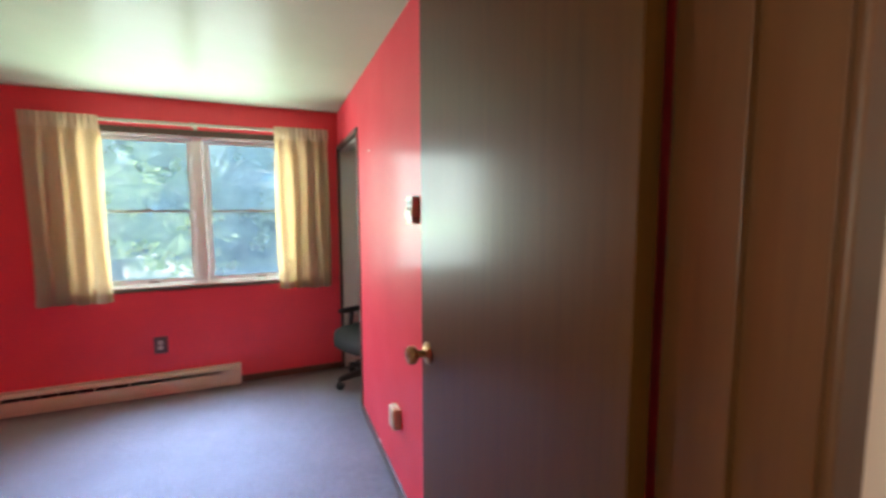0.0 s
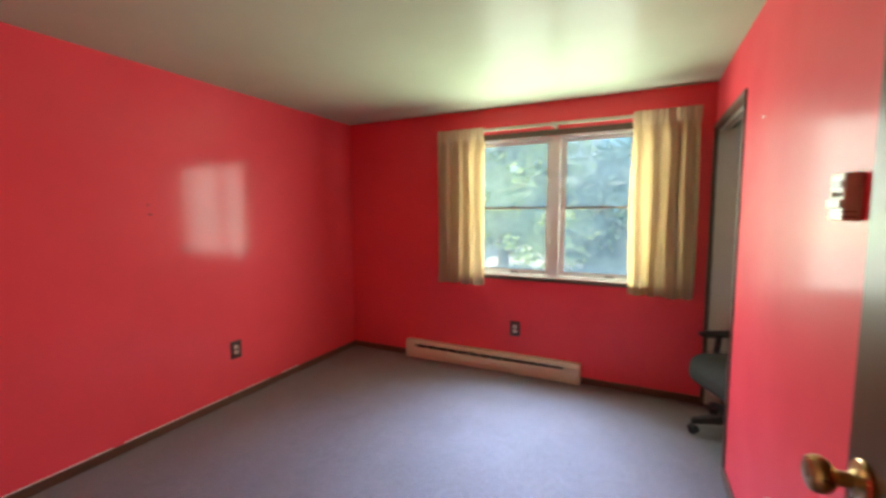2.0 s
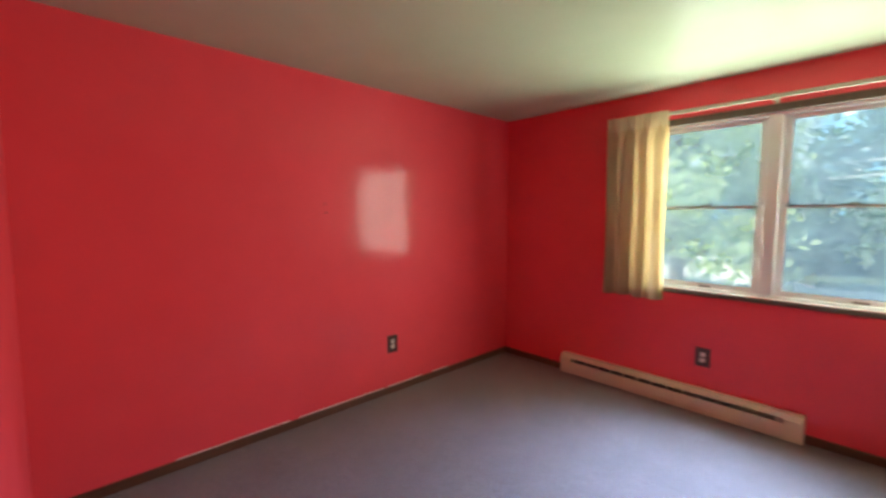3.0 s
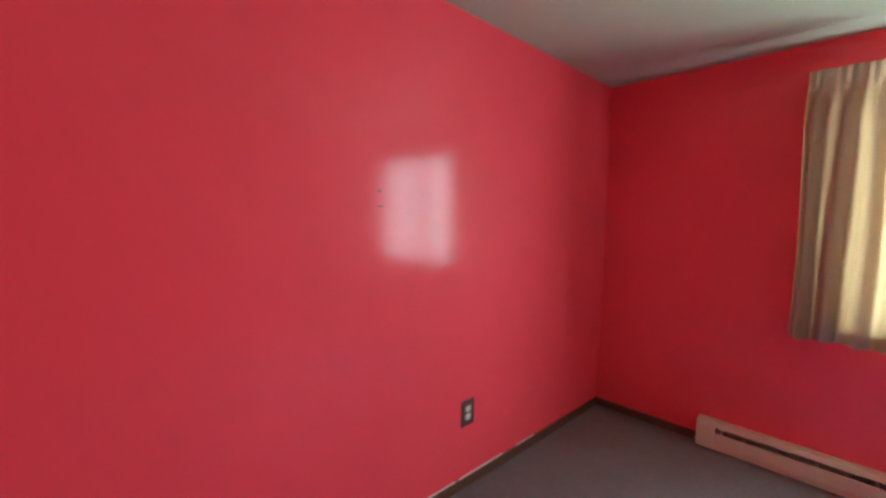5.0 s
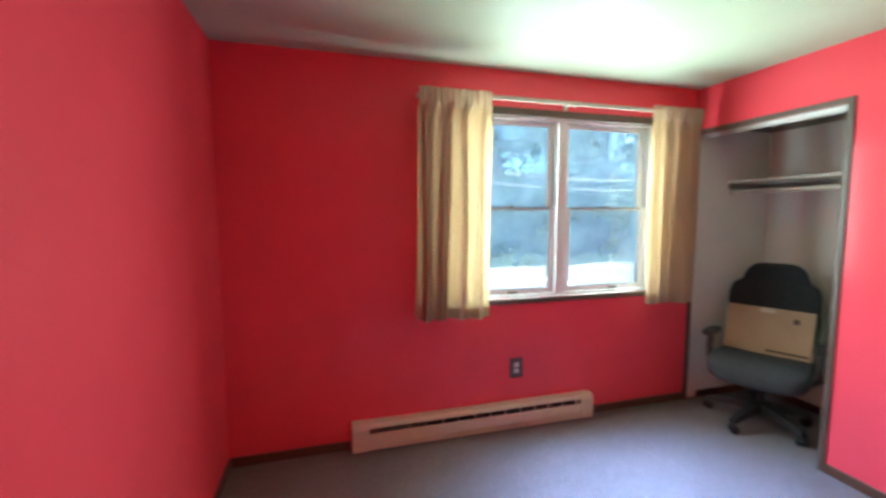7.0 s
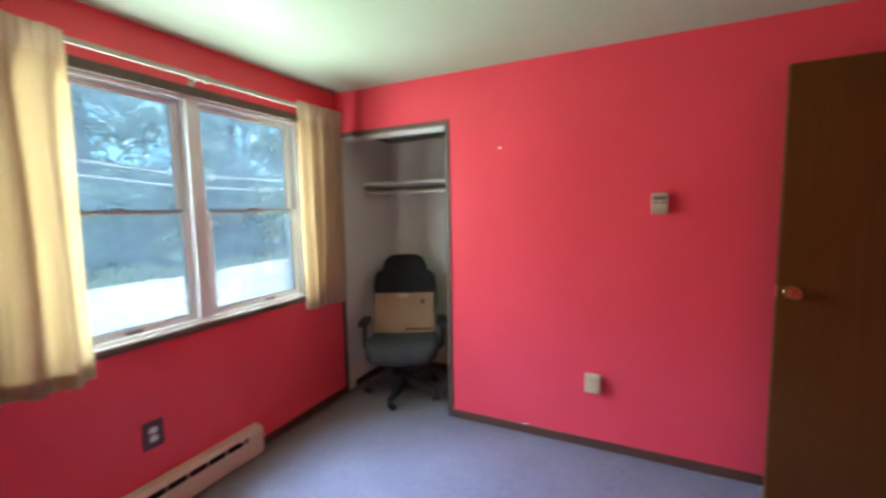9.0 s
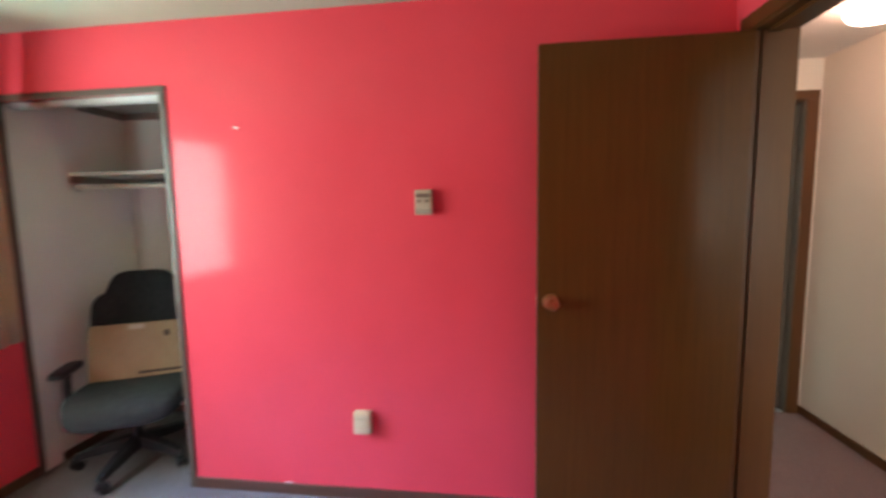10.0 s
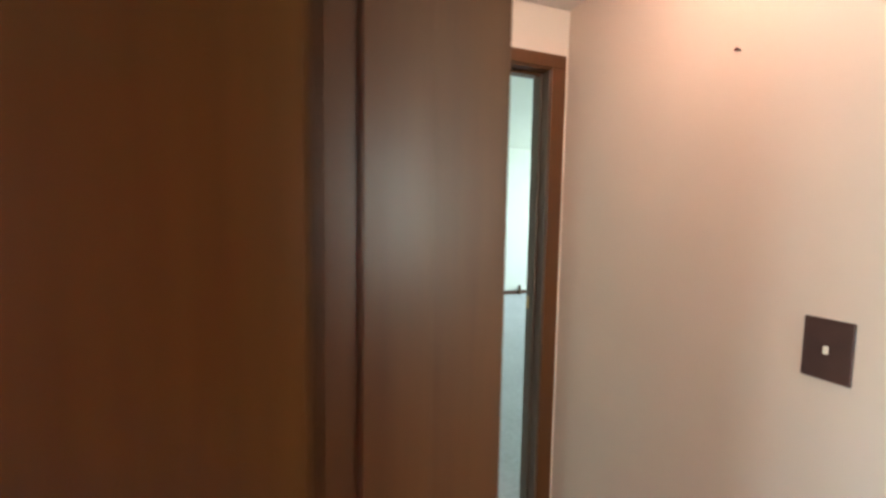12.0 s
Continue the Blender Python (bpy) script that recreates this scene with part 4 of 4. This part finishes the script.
# gravel drive; the sun's glare on the ground is put into its pale colour
dv = bmesh.new()
n = 40


def far_edge(x):
    """The drive widens towards the lawn's open side, standing in for a sunlit patch."""
    k = min(1.0, max(0.0, (-2.0 - x) / 5.0))
    return 16.5 + 10.0 * k * k * (3 - 2 * k)


edge_a = [dv.verts.new((-34 + 68 * i / n, 6.4 + 0.8 * math.sin(i * 0.5) + 0.25 * math.sin(i * 1.9), -0.742)) for i in range(n + 1)]
edge_b = [dv.verts.new((-34 + 68 * i / n, far_edge(-34 + 68 * i / n) + 0.7 * math.sin(i * 0.43 + 1) + 0.25 * math.sin(i * 2.3), -0.742)) for i in range(n + 1)]
for i in range(n):
    dv.faces.new((edge_a[i], edge_a[i + 1], edge_b[i + 1], edge_b[i]))
setting("road", dv, DRIVE, "gravel drive across the lawn, sunlit ground painted into its pale colour and shape")
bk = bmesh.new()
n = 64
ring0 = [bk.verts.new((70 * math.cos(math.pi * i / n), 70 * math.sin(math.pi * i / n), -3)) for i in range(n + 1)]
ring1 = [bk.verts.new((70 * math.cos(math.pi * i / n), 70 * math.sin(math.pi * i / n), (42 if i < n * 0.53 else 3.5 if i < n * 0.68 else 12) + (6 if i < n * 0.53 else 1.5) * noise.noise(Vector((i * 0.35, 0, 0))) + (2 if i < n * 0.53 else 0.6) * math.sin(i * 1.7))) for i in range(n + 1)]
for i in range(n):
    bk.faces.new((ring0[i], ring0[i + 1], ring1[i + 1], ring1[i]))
setting("backdrop", bk, WOODS, "glowing backdrop of a distant wooded slope, haze and sky gaps painted in")


def tree(x, y, height, spread, leaf, seed, label, low=0.25, leaf_size=1.0, leaves=230):
    rnd = random.Random(seed)
    ob = thing("tree", pose(x, y, -0.76), label, "tree", "trees outside the window")
    tr = bmesh.new()
    bend = [(0, 0)]
    for k in range(1, 7):
        bend.append((bend[-1][0] + rnd.uniform(-0.12, 0.12), bend[-1][1] + rnd.uniform(-0.12, 0.12)))
    tube(tr, [(bx, by, height * 0.82 * k / 6) for k, (bx, by) in enumerate(bend)], [0.03 + height * 0.022 * (1 - k / 6.5) for k in range(7)], 10)
    centres = []
    for k in range(9):
        f = low + (0.9 - low) * k / 8
        ang = k * 2.4 + rnd.uniform(-0.5, 0.5)
        ln = spread * (0.9 - 0.5 * abs(f - 0.5)) * rnd.uniform(0.7, 1.1)
        z0 = height * f * 0.82
        p0 = Vector((bend[int(f * 6)][0], bend[int(f * 6)][1], z0))
        p2 = p0 + Vector((math.cos(ang) * ln, math.sin(ang) * ln, ln * rnd.uniform(0.15, 0.6)))
        p1 = (p0 + p2) / 2 + Vector((0, 0, ln * 0.12))
        r = height * 0.008
        tube(tr, [p0, p1, p2], [r, r * 0.6, r * 0.2], 6)
        centres += [(p2, spread * 0.42), (p1, spread * 0.34), ((p1 + p2) / 2, spread * 0.38)]
    centres.append((Vector((bend[6][0], bend[6][1], height * 0.88)), spread * 0.45))
    part("trunk", tr, BARK, ob, "", True)
    verts, faces = [], []
    for c, rad in centres:
        for _ in range(leaves):
            d = Vector((rnd.gauss(0, 1), rnd.gauss(0, 1), rnd.gauss(0, 0.75)))
            p = c + d.normalized() * rad * rnd.uniform(0.35, 1.05)
            s = rnd.uniform(0.05, 0.13) * leaf_size
            a = Vector((rnd.uniform(-1, 1), rnd.uniform(-1, 1), rnd.uniform(-0.6, 0.6))).normalized()
            b = a.cross(Vector((rnd.uniform(-1, 1), rnd.uniform(-1, 1), rnd.uniform(-1, 1)))).normalized()
            k = len(verts)
            verts += [p - a * s, p - b * s * 0.5 + a * s * 0.1, p + a * s, p + b * s * 0.5 + a * s * 0.1]
            faces.append((k, k + 1, k + 2, k + 3))
    me = bpy.data.meshes.new("crown")
    me.from_pydata([tuple(v) for v in verts], [], faces)
    me.materials.append(leaf)
    cr = new("crown", me)
    cr.parent = ob
    return ob


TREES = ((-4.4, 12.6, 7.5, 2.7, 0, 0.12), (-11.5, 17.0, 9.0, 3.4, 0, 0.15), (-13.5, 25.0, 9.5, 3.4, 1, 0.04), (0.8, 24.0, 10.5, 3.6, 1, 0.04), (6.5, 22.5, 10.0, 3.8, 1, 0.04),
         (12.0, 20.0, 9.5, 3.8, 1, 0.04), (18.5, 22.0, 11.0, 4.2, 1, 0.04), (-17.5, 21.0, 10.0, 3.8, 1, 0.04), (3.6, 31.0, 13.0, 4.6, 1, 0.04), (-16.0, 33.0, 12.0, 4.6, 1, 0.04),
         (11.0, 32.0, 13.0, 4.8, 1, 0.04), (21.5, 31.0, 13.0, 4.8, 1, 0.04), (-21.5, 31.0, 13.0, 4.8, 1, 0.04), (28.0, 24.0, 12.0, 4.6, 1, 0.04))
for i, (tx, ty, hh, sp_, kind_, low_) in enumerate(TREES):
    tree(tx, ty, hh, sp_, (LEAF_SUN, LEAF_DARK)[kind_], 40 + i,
         ("broad-leaved tree on the lawn with sunlight painted into its foliage", "tall broad-leaved tree at the wood's edge with shade painted into its leaves")[kind_], low_, (1.4, 2.3)[kind_], (250, 140)[kind_])

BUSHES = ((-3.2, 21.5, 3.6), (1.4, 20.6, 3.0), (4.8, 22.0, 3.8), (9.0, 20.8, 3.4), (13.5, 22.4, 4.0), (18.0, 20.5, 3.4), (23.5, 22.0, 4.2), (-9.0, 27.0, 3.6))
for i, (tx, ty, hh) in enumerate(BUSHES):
    tree(tx, ty, hh, 2.7, LEAF_DARK, 80 + i, "dense shrub at the wood's edge with shade painted into its leaves", 0.0, 2.0)

POLES = (-11.0, 2.6, 13.6, 27.0)
for px in POLES:
    po = thing("utility_pole", pose(px, 15.5, -0.76), "weathered pale wooden utility pole", "utility pole", "utility poles")
    part("post", tube(bmesh.new(), [(0, 0, 0), (0.02, 0, 2.5), (0.03, 0, 5.2)], [0.12, 0.11, 0.09], 12), POLEWOOD, po, "", True)
    for zz in (3.82, 3.42):
        part("insulator", lathe(bmesh.new(), [(0, -0.05), (0.03, -0.05), (0.045, 0.0), (0.03, 0.05), (0, 0.05)], 12, pose(0.02, -0.13, zz, 90)), WIRE, po, "", True)
for zz in (3.06, 2.66):
    cb = bmesh.new()
    pts = []
    for xa, xb in zip(POLES, POLES[1:]):
        for k in range(13):
            if k or not pts:
                t_ = k / 12
                pts.append((xa + (xb - xa) * t_, 15.33, zz - 1.3 * t_ * (1 - t_)))
    tube(cb, pts, 0.020, 6)
    ca = thing("overhead_cable", pose(0, 15.33, zz), "pale sagging cable between the utility poles", "cable", "overhead cables")
    bmesh.ops.translate(cb, verts=cb.verts, vec=(0, -15.33, -zz))
    part("strand", cb, WIRE, ca)
